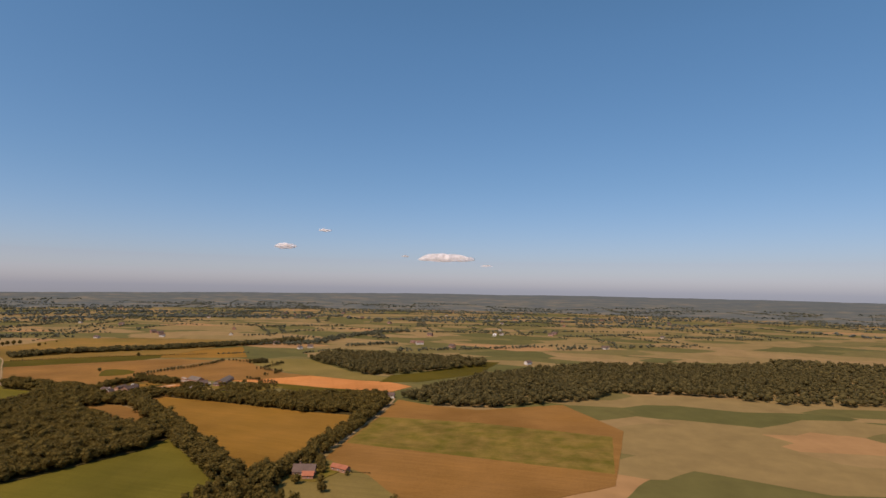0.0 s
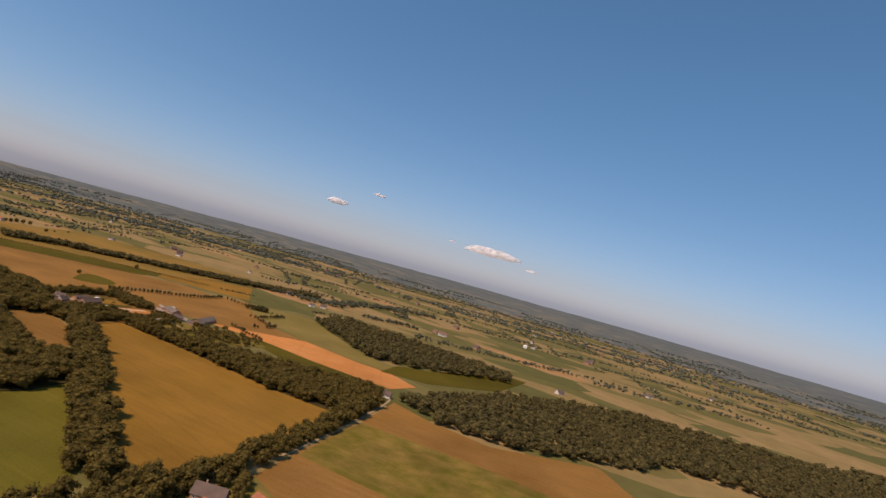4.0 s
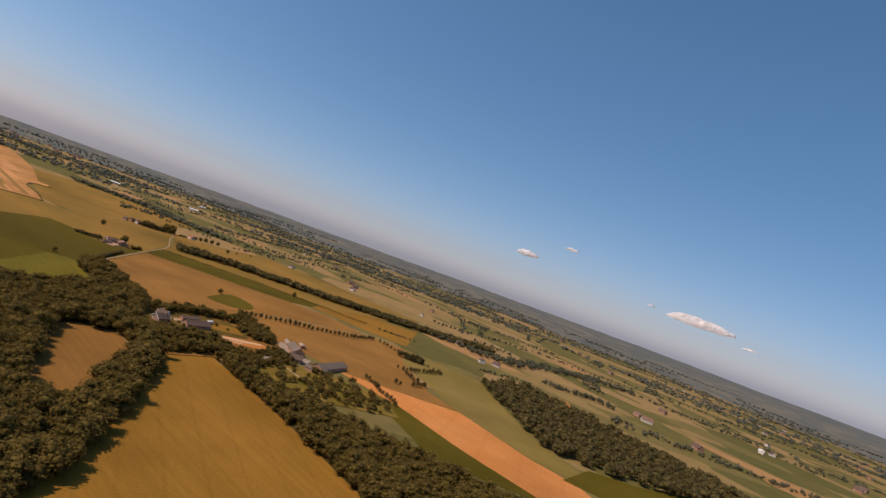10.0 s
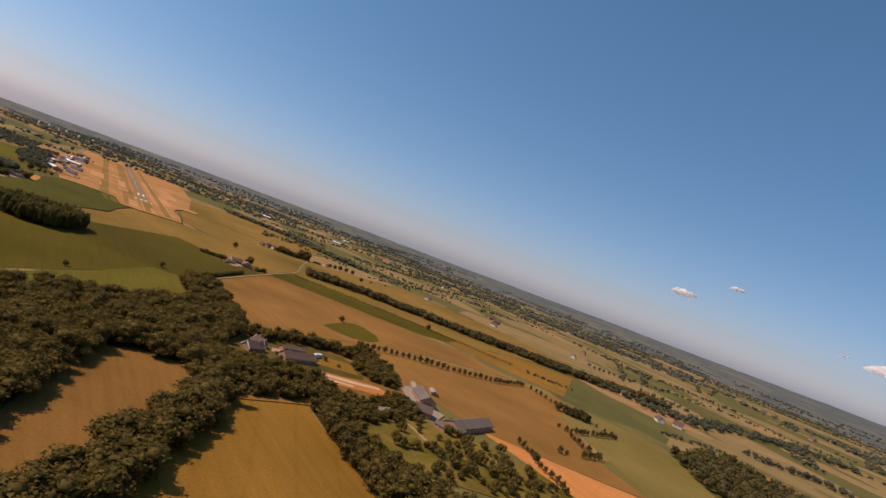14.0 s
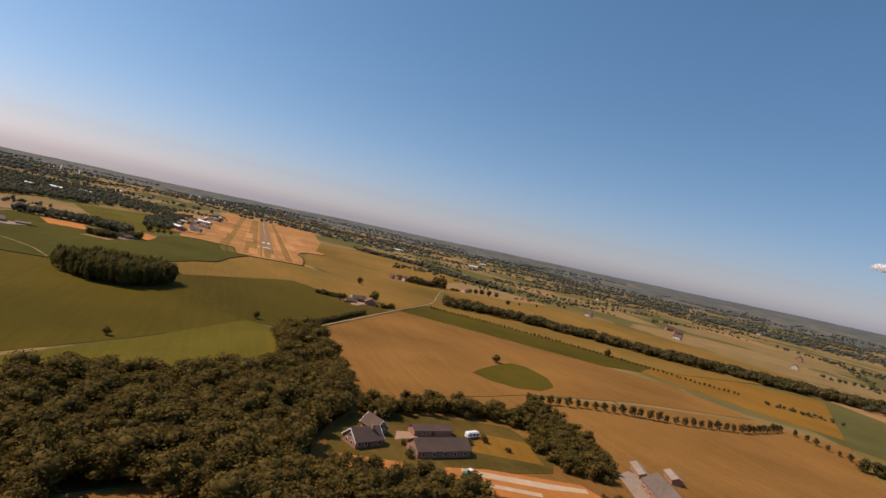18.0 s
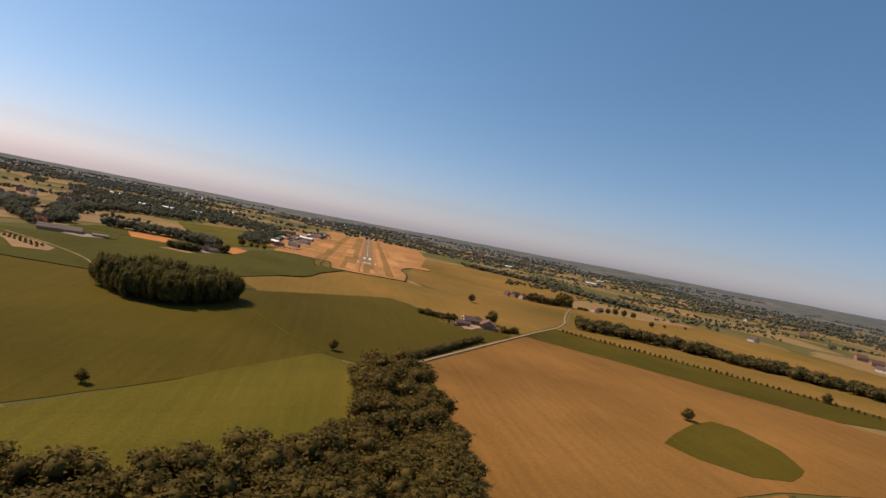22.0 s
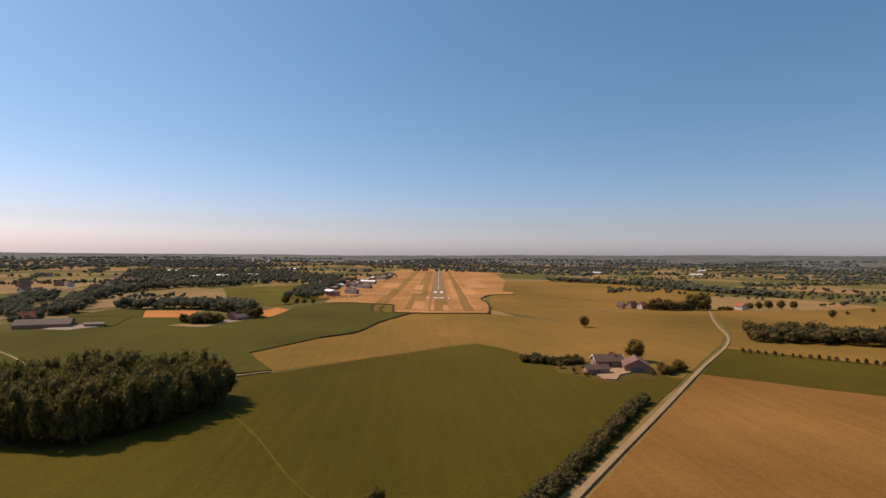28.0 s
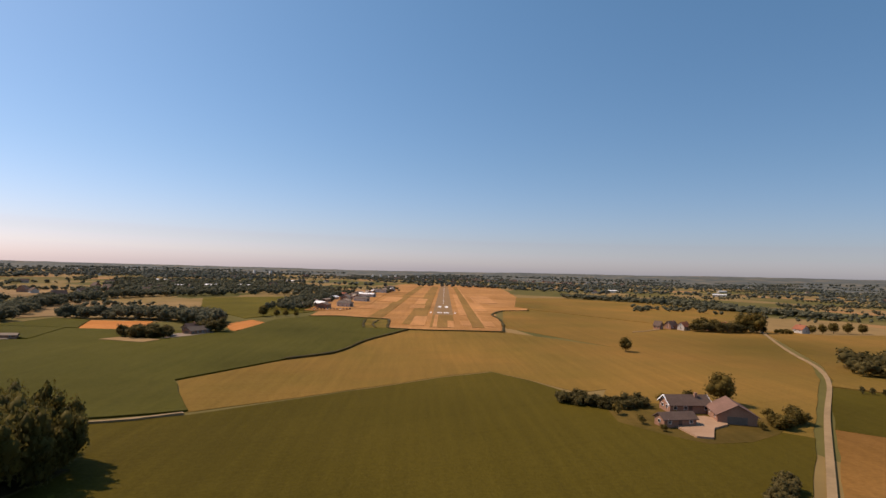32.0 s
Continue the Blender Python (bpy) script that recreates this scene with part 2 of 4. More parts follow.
# most distant leaves: the haze tint painted in more strongly
M_LEAF_HAZE = leaf_mat("leaves_distant_hazed", (0.125, 0.135, 0.112), (0.165, 0.168, 0.132), 0.01)
M_BARK = plain_mat("bark", (0.07, 0.05, 0.035), (0.12, 0.09, 0.06), 4)
M_ROAD = plain_mat("asphalt_pale", (0.29, 0.196, 0.098), (0.36, 0.245, 0.128), 0.6)
M_RUNWAY = plain_mat("asphalt_runway", (0.25, 0.150, 0.066), (0.30, 0.182, 0.082), 0.4)
M_PAINT = plain_mat("white_paint", (0.78, 0.77, 0.74), (0.84, 0.83, 0.80), 2.0)
M_WALL = plain_mat("brick_wall", (0.30, 0.16, 0.10), (0.38, 0.21, 0.14), 2.5)
M_WHITE = plain_mat("white_render", (0.50, 0.44, 0.37), (0.60, 0.54, 0.46), 1.0)
M_TILE_RED = plain_mat("red_roof_tile", (0.30, 0.11, 0.06), (0.37, 0.14, 0.075), 2.0)
M_TILE_BROWN = plain_mat("brown_roof_tile", (0.17, 0.098, 0.070), (0.225, 0.130, 0.095), 2.0)
M_TILE_DARK = plain_mat("dark_roof_tile", (0.105, 0.072, 0.055), (0.15, 0.102, 0.08), 2.0)
M_SHEET = plain_mat("grey_sheet_roof", (0.135, 0.105, 0.082), (0.185, 0.145, 0.115), 0.8, 0.85)
M_YARD = plain_mat("pale_gravel", (0.36, 0.22, 0.13), (0.42, 0.27, 0.165), 0.5)
M_SAND = plain_mat("pale_sand", (0.50, 0.36, 0.22), (0.58, 0.43, 0.28), 0.5)
M_CONCRETE = plain_mat("concrete", (0.28, 0.21, 0.15), (0.36, 0.28, 0.21), 0.7)
M_GLASS, _n, _l, _b = mat("window_glass", 0.08)
_b.inputs["Base Color"].default_value = (0.02, 0.025, 0.03, 1)
_b.inputs["Specular IOR Level"].default_value = 0.5
# backdrop hills: distance haze painted into muted wood and field colours
M_DISTANCE_HAZE, _n, _l, _b = mat("far_hills_hazed", 1.0)
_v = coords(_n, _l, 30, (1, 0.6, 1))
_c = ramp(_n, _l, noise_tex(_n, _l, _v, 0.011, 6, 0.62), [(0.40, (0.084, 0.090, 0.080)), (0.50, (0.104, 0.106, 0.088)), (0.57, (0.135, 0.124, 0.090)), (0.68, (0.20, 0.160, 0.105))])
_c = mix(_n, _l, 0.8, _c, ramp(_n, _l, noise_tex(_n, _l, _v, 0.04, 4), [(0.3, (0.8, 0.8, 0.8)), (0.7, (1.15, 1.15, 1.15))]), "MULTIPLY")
# the painted haze grows with height: upper slopes mixed towards blue-grey
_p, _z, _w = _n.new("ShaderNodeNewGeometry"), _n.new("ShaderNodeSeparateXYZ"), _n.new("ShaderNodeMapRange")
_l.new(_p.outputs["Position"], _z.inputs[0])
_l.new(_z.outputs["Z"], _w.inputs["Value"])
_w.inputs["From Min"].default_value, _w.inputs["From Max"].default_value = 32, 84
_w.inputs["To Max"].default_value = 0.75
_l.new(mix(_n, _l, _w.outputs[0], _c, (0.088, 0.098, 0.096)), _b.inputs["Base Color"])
M_CLOUD, _n, _l, _b = mat("cloud", 1.0)
_b.inputs["Base Color"].default_value = (0.98, 0.95, 0.93, 1)
_l.new(ramp(_n, _l, noise_tex(_n, _l, coords(_n, _l), 0.02, 4, 0.6), [(0.36, (0.1, 0.1, 0.1)), (0.60, (0.62, 0.62, 0.62))]), _b.inputs["Alpha"])
_t, _x = _n.new("ShaderNodeBsdfTranslucent"), _n.new("ShaderNodeMixShader")
_t.inputs["Color"].default_value = (1, 0.97, 0.95, 1)
_x.inputs[0].default_value = 0.55
_l.new(_b.outputs[0], _x.inputs[1])
_l.new(_t.outputs[0], _x.inputs[2])
_l.new(_x.outputs[0], _n["Material Output"].inputs["Surface"])


# ---- mesh helpers ----
def mesh_from(name, verts, tris):
    """A mesh from arrays of corners and triangles."""
    me = bpy.data.meshes.new(name)
    verts, tris = np.asarray(verts, np.float32), np.asarray(tris, np.int32)
    me.vertices.add(len(verts))
    me.vertices.foreach_set("co", verts.ravel())
    me.loops.add(tris.size)
    me.loops.foreach_set("vertex_index", tris.ravel())
    me.polygons.add(len(tris))
    me.polygons.foreach_set("loop_start", np.arange(0, tris.size, 3, dtype=np.int32))
    me.update(calc_edges=True)
    return me


def part(name, data, material, parent=None, label=""):
    if isinstance(data, bmesh.types.BMesh):
        me = bpy.data.meshes.new(name)
        data.to_mesh(me)
        data.free()
        data = me
    if material and not data.materials:
        data.materials.append(material)
    ob = new(name, data)
    ob.parent = parent
    return tagged(ob, label)


def prism(points, low, high):
    """An upright prism over an outline of x, y pairs."""
    bm = bmesh.new()
    top = [bm.verts.new((x, y, high)) for x, y in points]
    bot = [bm.verts.new((x, y, low)) for x, y in points]
    bm.faces.new(top)
    for i in range(len(top)):
        j = (i + 1) % len(top)
        bm.faces.new((top[i], bot[i], bot[j], top[j]))
    bmesh.ops.recalc_face_normals(bm, faces=bm.faces)
    bmesh.ops.triangulate(bm, faces=[f for f in bm.faces if len(f.verts) > 4])
    return bm


def slab(bm, x0, x1, y0, y1, z0, z1):
    r = bmesh.ops.create_cube(bm, size=1)["verts"]
    for v in r:
        v.co = Vector(((x0 + x1) / 2 + v.co.x * (x1 - x0), (y0 + y1) / 2 + v.co.y * (y1 - y0), (z0 + z1) / 2 + v.co.z * (z1 - z0)))
    return r


def ribbon(line, width, low, high, wobble=0.0):
    """A strip of even width along a line."""
    rng = random.Random(len(line))
    pts = [Vector(p) for p in line]
    left, right = [], []
    for i, p in enumerate(pts):
        d = (pts[min(i + 1, len(pts) - 1)] - pts[max(i - 1, 0)]).normalized()
        n, w = Vector((-d.y, d.x)), width / 2 + rng.uniform(-wobble, wobble)
        left.append(tuple(p + n * w))
        right.append(tuple(p - n * w))
    bm = bmesh.new()
    lt, rt = [bm.verts.new((*p, high)) for p in left], [bm.verts.new((*p, high)) for p in right]
    lb, rb = [bm.verts.new((*p, low)) for p in left], [bm.verts.new((*p, low)) for p in right]
    for i in range(len(pts) - 1):
        bm.faces.new((lt[i], rt[i], rt[i + 1], lt[i + 1]))
        bm.faces.new((lt[i], lt[i + 1], lb[i + 1], lb[i]))
        bm.faces.new((rt[i], rb[i], rb[i + 1], rt[i + 1]))
    bmesh.ops.recalc_face_normals(bm, faces=bm.faces)
    return bm


def smooth_line(pts, steps=6):
    """A Catmull-Rom line through the points."""
    p = [Vector(q) for q in pts]
    p = [2 * p[0] - p[1]] + p + [2 * p[-1] - p[-2]]
    out = []
    for i in range(1, len(p) - 2):
        for k in range(steps):
            t = k / steps
            out.append(0.5 * (2 * p[i] + (p[i + 1] - p[i - 1]) * t + (2 * p[i - 1] - 5 * p[i] + 4 * p[i + 1] - p[i + 2]) * t * t
                              + (3 * p[i] - p[i - 1] - 3 * p[i + 1] + p[i + 2]) * t ** 3))
    return out + [p[-2]]


# ---- ground ----
bm = bmesh.new()
bmesh.ops.create_circle(bm, cap_ends=True, radius=4400, segments=96, matrix=pose(-150, -300, 0))
tagged(part("ground", bm, M_LAND), "flat open farmland in a patchwork of stubble, pasture and bare soil", "ground", kind="structure")

FIELD_Z = [0.05]


def ragged(pts, step=9.0, rough=0.7):
    """The outline of a field with a slightly uneven edge."""
    out = []
    for (x0, y0), (x1, y1) in zip(pts, pts[1:] + pts[:1]):
        n = max(1, int(math.hypot(x1 - x0, y1 - y0) / step))
        for i in range(n):
            x, y = x0 + (x1 - x0) * i / n, y0 + (y1 - y0) * i / n
            out.append((x + rough * noise.noise((x * 0.09, y * 0.09, 1.5)), y + rough * noise.noise((x * 0.09, y * 0.09, 7.5))))
    return out


def field(name, pts, material, label, crop=0.0):
    FIELD_Z[0] += 0.012
    return tagged(part(name, prism(ragged(pts), -0.2, FIELD_Z[0] + crop), material), label, "field", kind="structure")


field("stubble_field", [(-12, -220), (27, -219), (26, -298), (16, -400), (24, -455), (-80, -466), (-180, -474), (-112, -362), (-62, -292)], M_STUBBLE, "large harvested stubble field between belts of trees")
field("clearing_field", [(-60, -192), (-42, -185), (-25, -195), (-24, -213), (-36, -245), (-70, -288), (-89, -310), (-99, -292)], M_STUBBLE2, "small bare stubble clearing inside the wood")
field("green_field", [(-142, -350), (-109, -349), (-122, -363), (-185, -453), (-269, -460), (-345, -470), (-310, -304), (-227, -327)], M_MEADOW, "mown green field beside a belt of trees")
field("meadow_field", [(-270, -225), (-101, -102), (-56, -47), (-13, 17), (12, 2), (9, -45), (10, -75), (-10, -95), (-40, -120), (-70, -125), (-100, -150), (-118, -190)], M_MEADOW, "light green meadow along the edge of the wood", 0.05)
field("crop_field", [(-302, -122), (-106, -101), (-56, -46), (-11, 18), (14, 4), (28, 26), (84, 101), (112, 139), (70, 175), (60, 190), (50, 210), (38, 226), (18, 213), (0, 197), (-30, 172), (-55, 151), (-74, 143), (-140, 125), (-331, 129)], M_CROP, "wide green crop field crossed by faint tracks", 0.04)
field("maize_field", [(-341, 129), (-140, 127), (-74, 147), (-56, 155), (-77, 196), (-50, 246), (-31, 270), (-20, 318), (2, 379), (-12, 384), (-15, 450), (-56, 470), (-80, 462), (-98, 426), (-102, 346), (-122, 344), (-157, 341), (-193, 340), (-200, 341), (-188, 289), (-230, 268), (-342, 217)], M_MAIZE, "dark green maize field with a straight edge", 0.45)
field("brown_wedge_field", [(-56, 154), (-30, 174), (0, 199), (18, 215), (38, 228), (51, 211), (64, 190), (116, 218), (123, 310), (69, 380), (4, 380), (-19, 318), (-30, 270), (-49, 246), (-76, 196)], M_YELLOW, "tan ripe field running up to the airfield")
field("ripe_field", [(65, 171), (111, 138), (129, 162), (176, 224), (202, 265), (220, 305), (242, 353), (282, 440), (233, 447), (142, 609), (125, 660), (104, 614), (72, 412), (123, 310)], M_YELLOW, "yellow-brown ripe field beside the country lane")
field("bare_soil_field", [(523, -220), (544, -236), (512, -260), (490, -245)], M_SOIL, "small orange bare field among pastures")
field("bare_soil_field", [(487, -288), (509, -331), (477, -352), (436, -320)], M_SOIL, "narrow orange bare field behind the wood")
field("pale_field", [(1478, 632), (1555, 502), (1448, 439), (1374, 561)], M_TAN, "far pale stubble strip")
field("farm_garden", [(64, 152), (72, 140), (80, 132), (92, 134), (104, 142), (114, 152), (106, 164), (92, 174), (78, 176), (66, 168)], M_LAWN, "worn lawn round the farm buildings")
field("bare_field", [(18, -124), (34, 26), (124, 147), (262, 36), (300, 0), (306, -68), (215, -60), (132, -70), (58, -96)], M_STUBBLE2, "broad reddish-brown harvested field")
field("green_patch", [(112, -38), (126, -24), (144, -9), (160, 0), (168, -6), (170, -28), (162, -48), (146, -60), (130, -60), (118, -50)], M_GREEN, "green corner of grass inside a brown field", 0.1)
field("green_strip", [(124, 147), (168, 208), (215, 168), (303, 90), (335, 60), (300, 34), (262, 36)], M_GREEN, "narrow green crop strip beside a row of small trees", 0.04)
field("stubble_field", [(296, 45), (334, 93), (441, 52), (505, 19), (362, -91), (337, -49)], M_STUBBLE, "harvested stubble field beyond a tree row")
field("stubble_field", [(132, -74), (215, -66), (305, -74), (344, -105), (282, -160), (227, -250), (221, -288), (185, -258), (142, -219), (123, -143)], M_STUBBLE2, "reddish stubble field below a curved tree row")
field("bare_soil_field", [(142, -219), (185, -260), (220, -291), (208, -372), (212, -410), (190, -450), (146, -440), (141, -356), (147, -276)], M_SOIL, "bright orange bare soil field")
field("green_patch", [(127, -290), (149, -280), (142, -356), (144, -424), (100, -364)], M_GREEN, "green strip between the wood and bare soil")
field("pasture_field", [(220, -291), (282, -160), (344, -107), (385, -194), (269, -336), (226, -441), (210, -372)], M_PASTURE, "olive pasture beside a dark wood")
field("green_field", [(205, -400), (226, -447), (324, -506), (471, -512), (471, -492), (297, -421), (266, -393)], M_GREEN, "green crop strip below a dark wood")
field("brown_field", [(104, -464), (20, -476), (-75, -484), (-124, -490), (-140, -520), (-200, -600), (-110, -690), (40, -700), (140, -640), (82, -560), (86, -508)], M_STUBBLE2, "brown field beside the lane")
field("green_patch", [(19, -477), (-28, -481), (-75, -486), (-78, -530), (-80, -580), (-86, -690), (16, -690), (26, -575), (23, -520)], M_GARDEN, "broad dull green strip across a brown field")
field("farm_garden", [(-118, -490), (-150, -484), (-176, -488), (-206, -512), (-230, -560), (-190, -582), (-142, -534)], M_PASTURE, "worn grass round the farmstead by the lane")
field("garden", [(30, -229), (57, -221), (75, -205), (99, -221), (129, -240), (147, -274), (127, -307), (85, -292), (59, -279), (40, -256)], M_GARDEN, "overgrown green farm garden with worn patches")
field("airfield_grass", [(-14, 452), (-11, 386), (4, 380), (67, 379), (75, 440), (81, 500), (85, 548), (98, 582), (126, 598), (150, 690), (202, 1177), (228, 1557), (-20, 1560), (-53, 1085), (-87, 639), (-80, 464), (-56, 472)], M_DRYGRASS, "dry tan airfield grass beside the runway")
field("ripe_field", [(-193, 341), (-158, 342), (-172, 392), (-212, 388)], M_SOIL, "small bright orange field")
field("ripe_field", [(-122, 382), (-104, 346), (-96, 400), (-114, 420)], M_SOIL, "small bright orange field corner")


field("tan_field", [(-353, 425), (-317, 436), (-262, 372), (-285, 312), (-400, 320), (-420, 420)], M_TAN, "tan stubble field behind the large farm")
field("tan_field", [(-369, 514), (-333, 594), (-253, 530), (-238, 440), (-262, 392), (-290, 400)], M_TAN, "pale stubble strip before the woods")
field("olive_field", [(-244, 680), (-137, 777), (-76, 620), (-88, 506), (-122, 432), (-190, 525)], M_MEADOW, "olive pasture between the farm and the airfield")
field("olive_field", [(-437, 549), (-400, 600), (-470, 834), (-640, 800), (-600, 640)], M_TAN, "wide pale field before distant woods")
field("green_strip", [(-226, 303), (-188, 290), (-200, 340), (-246, 343)], M_MAIZE, "dark green strip beside the large farm", 0.4)
field("green_strip", [(-246, 345), (-200, 342), (-194, 342), (-212, 388), (-242, 398)], M_MAIZE, "dark green strip beside an orange field", 0.3)
field("orchard_ground", [(-230, 216), (-206, 204), (-186, 184), (-182, 168), (-198, 160), (-218, 190), (-232, 206)], M_TAN, "tan ground of a small orchard", 0.3)
field("stubble_patch", [(-156, 294), (-130, 286), (-126, 298), (-150, 304)], M_TAN, "pale stubble corner beside a copse", 0.28)
field("ripe_field", [(125, 662), (142, 612), (233, 450), (282, 440), (330, 545), (420, 640), (395, 700), (385, 800), (250, 930), (170, 900)], M_YELLOW, "wide tan field behind the farm on the lane")
field("ripe_field", [(223, 300), (286, 437), (320, 410), (400, 425), (492, 463), (560, 330), (620, 120), (505, 60), (350, 46), (303, 92), (215, 170), (170, 209), (180, 222), (206, 263)], M_YELLOW, "wide tan pasture beside the hedge")


field("paddock", [(18, -124), (58, -98), (132, -72), (136, -140), (118, -176), (80, -200), (36, -220), (-8, -226), (0, -160)], M_STUBBLE2, "reddish-brown paddock round the farm buildings")
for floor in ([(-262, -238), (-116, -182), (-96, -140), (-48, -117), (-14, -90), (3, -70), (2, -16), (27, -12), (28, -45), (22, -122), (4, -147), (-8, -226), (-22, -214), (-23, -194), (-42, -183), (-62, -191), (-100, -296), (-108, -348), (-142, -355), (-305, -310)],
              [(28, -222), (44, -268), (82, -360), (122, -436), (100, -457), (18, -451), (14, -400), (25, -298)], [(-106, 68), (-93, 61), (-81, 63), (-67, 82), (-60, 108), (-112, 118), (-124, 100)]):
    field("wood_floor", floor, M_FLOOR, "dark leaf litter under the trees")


# ---- roads and runway ----
LANE = smooth_line([(8, -14), (19, 6), (31, 25), (86, 99), (131, 160), (174, 216), (198, 255), (217, 299), (241, 350), (284, 438), (325, 545)])
tagged(part("lane", ribbon(LANE, 1.7, -0.2, 0.56), M_ROAD), "pale narrow country lane with a bend", "road", kind="structure")
LANE2 = smooth_line([(128, -446), (100, -460), (13, -472.5), (-65, -480.5), (-116, -485.5), (-160, -520), (-240, -560)])
tagged(part("lane", ribbon(LANE2, 2.0, -0.2, 0.32), M_ROAD), "pale country lane along a belt of trees", "road", kind="structure")


def on_runway(across, along):
    """A place on the airfield: metres right of the runway's middle line and metres past its near end."""
    a = math.atan2(46, 859)
    return (26 + math.sin(a) * along + math.cos(a) * across, 394 + math.cos(a) * along - math.sin(a) * across)


def runway_box(x0, x1, y0, y1):
    return [on_runway(x0, y0), on_runway(x1, y0), on_runway(x1, y1), on_runway(x0, y1)]


tagged(part("runway", prism(runway_box(-9.5, 9.5, 118, 1120), -0.2, 0.45), M_RUNWAY), "grey asphalt runway with white threshold marks", "runway", kind="structure")


def paint(name, x0, x1, y0, y1, label="", material=None):
    return tagged(part(name, prism(runway_box(x0, x1, y0, y1), 0.4, 0.458), material or M_PAINT), label or "white painted runway mark", "marking", kind="structure")


for k in range(3):
    for side in (-1, 1):
        paint("threshold_bar", side * (1.4 + 1.75 * k) - 0.55, side * (1.4 + 1.75 * k) + 0.55, 140, 152)
for side in (-1, 1):
    paint("touchdown_mark", side * 3.8 - 1.7, side * 3.8 + 1.7, 222, 246)
    paint("edge_mark", side * 11.5 - 0.9, side * 11.5 + 0.9, 140, 150, "white board at the runway edge")
for k in range(24):
    paint("centre_line_mark", -0.22, 0.22, 290 + 34 * k, 310 + 34 * k)
for name, box, m, label in (
        ("taxiway", (-62, -50, 40, 1000), M_DRYSTRIP, "worn grass taxiway beside the runway"),
        ("mown_strip", (-30, -14, 20, 1000), M_DRYSTRIP, "mown greenish strip beside the runway"),
        ("overrun", (-9, 9, 4, 118), M_DRYSTRIP, "worn grass overrun before the runway"),
        ("bare_strip", (-7, -4, 6, 118), M_BARE, "pale bare strip in the overrun"),
        ("bare_strip", (4, 9, 6, 60), M_BARE, "pale bare strip in the overrun"),
        ("bare_patch", (-24, -13, 14, 96), M_BARE, "bright bare patch in dry grass"),
        ("bare_patch", (-36, -20, 200, 250), M_BARE, "bright bare patch in dry grass"),
        ("bare_patch", (-34, -22, 262, 390), M_BARE, "bright bare patch in dry grass"),
        ("bare_patch", (-96, -60, 170, 240), M_BARE, "bright bare patch before the hangars"),
        ("bare_patch", (-80, -58, 300, 420), M_BARE, "bright bare patch before the hangars"),
        ("bare_patch", (14, 40, 20, 60), M_BARE, "bright bare patch in dry grass"),
        ("bare_patch", (30, 46, 180, 330), M_BARE, "bright bare patch in dry grass"),
        ("bare_patch", (40, 70, 330, 520), M_BARE, "pale bare patch in dry grass"),
        ("bare_patch", (15, 22, 120, 560), M_BARE, "bare strip along the runway edge"),
        ("mown_strip", (22, 31, 10, 1000), M_DRYSTRIP, "mown greenish strip beside the runway")):
    FIELD_Z[0] += 0.004
    tagged(part(name, prism(runway_box(*box), -0.2, FIELD_Z[0] + 0.01), m), label, "grass", kind="structure")
TRACK = [(59, 404), (62, 470), (72, 640), (88, 950), (105, 1259)]
tagged(part("dirt_track", ribbon(smooth_line(TRACK), 2.2, -0.2, 0.44, 0.4), M_BARE), "pale dirt track along the airfield", "track", kind="structure")
tagged(part("footpath", ribbon(smooth_line([(-56, 96), (-40, 70), (-22, 36), (-8, 20)]), 0.8, -0.2, 0.43, 0.3), M_MEADOW), "faint grassy tractor path through the crop", "path", kind="structure")
tagged(part("field_path", ribbon(smooth_line([(-140, 122), (-76, 141), (-56, 152)]), 1.3, -0.2, 0.68, 0.3), M_ROAD), "pale farm track between two fields", "path", kind="structure")
tagged(part("field_path", ribbon(smooth_line([(-240, 232), (-193, 197), (-160, 164), (-140, 130)]), 1.2, -0.2, 0.72, 0.3), M_ROAD), "pale farm track to the orchard", "path", kind="structure")
tagged(part("ditch_bank", ribbon(smooth_line([(-50, 246), (-31, 270), (-20, 318), (2, 378)]), 1.8, -0.2, 1.0, 0.5), M_LEAF_DARK), "dark overgrown edge of the maize", "hedge", kind="structure")
tagged(part("ditch_bank", ribbon(smooth_line([(2, 380), (20, 378), (35, 379), (52, 379), (67, 378)]), 1.6, -0.2, 0.9, 0.4), M_LEAF_DARK), "dark overgrown ditch bank at the airfield's end", "ditch", kind="structure")
tagged(part("ditch_bank", ribbon(smooth_line([(67, 379), (75, 430), (80, 480), (79, 520), (85, 550), (97, 582), (110, 594), (130, 600)], 3), 1.8, -0.2, 0.9, 0.4), M_LEAF_DARK), "dark overgrown ditch bank along the airfield", "ditch", kind="structure")
field("ditch_meadow", [(-26, 381), (-13, 384), (-14, 448), (-31, 449), (-30, 410)], M_GARDEN, "small grassy bank between two ditches")
for bank in ([(2, 380), (-8, 382), (-12, 388), (-13, 420), (-14, 452)], [(-20, 384), (-24, 410), (-22, 440)], [(-28, 384), (-31, 412), (-32, 446)], [(-14, 452), (-40, 462), (-56, 470), (-80, 463)]):
    tagged(part("ditch_bank", ribbon(smooth_line(bank, 4), 1.8, -0.2, 1.0, 0.4), M_LEAF_DARK), "dark overgrown ditch bank beside the maize", "ditch", kind="structure")
tagged(part("farm_drive", ribbon(smooth_line([(82, -210), (84, -232), (83, -262)]), 2.4, -0.2, 0.46, 0.3), M_ROAD), "pale gravel path through the garden", "path", kind="structure")
tagged(part("farm_drive", ribbon(smooth_line([(198, 428), (180, 412), (165, 400)]), 2.0, -0.2, 0.44, 0.3), M_ROAD), "pale farm drive", "path", kind="structure")


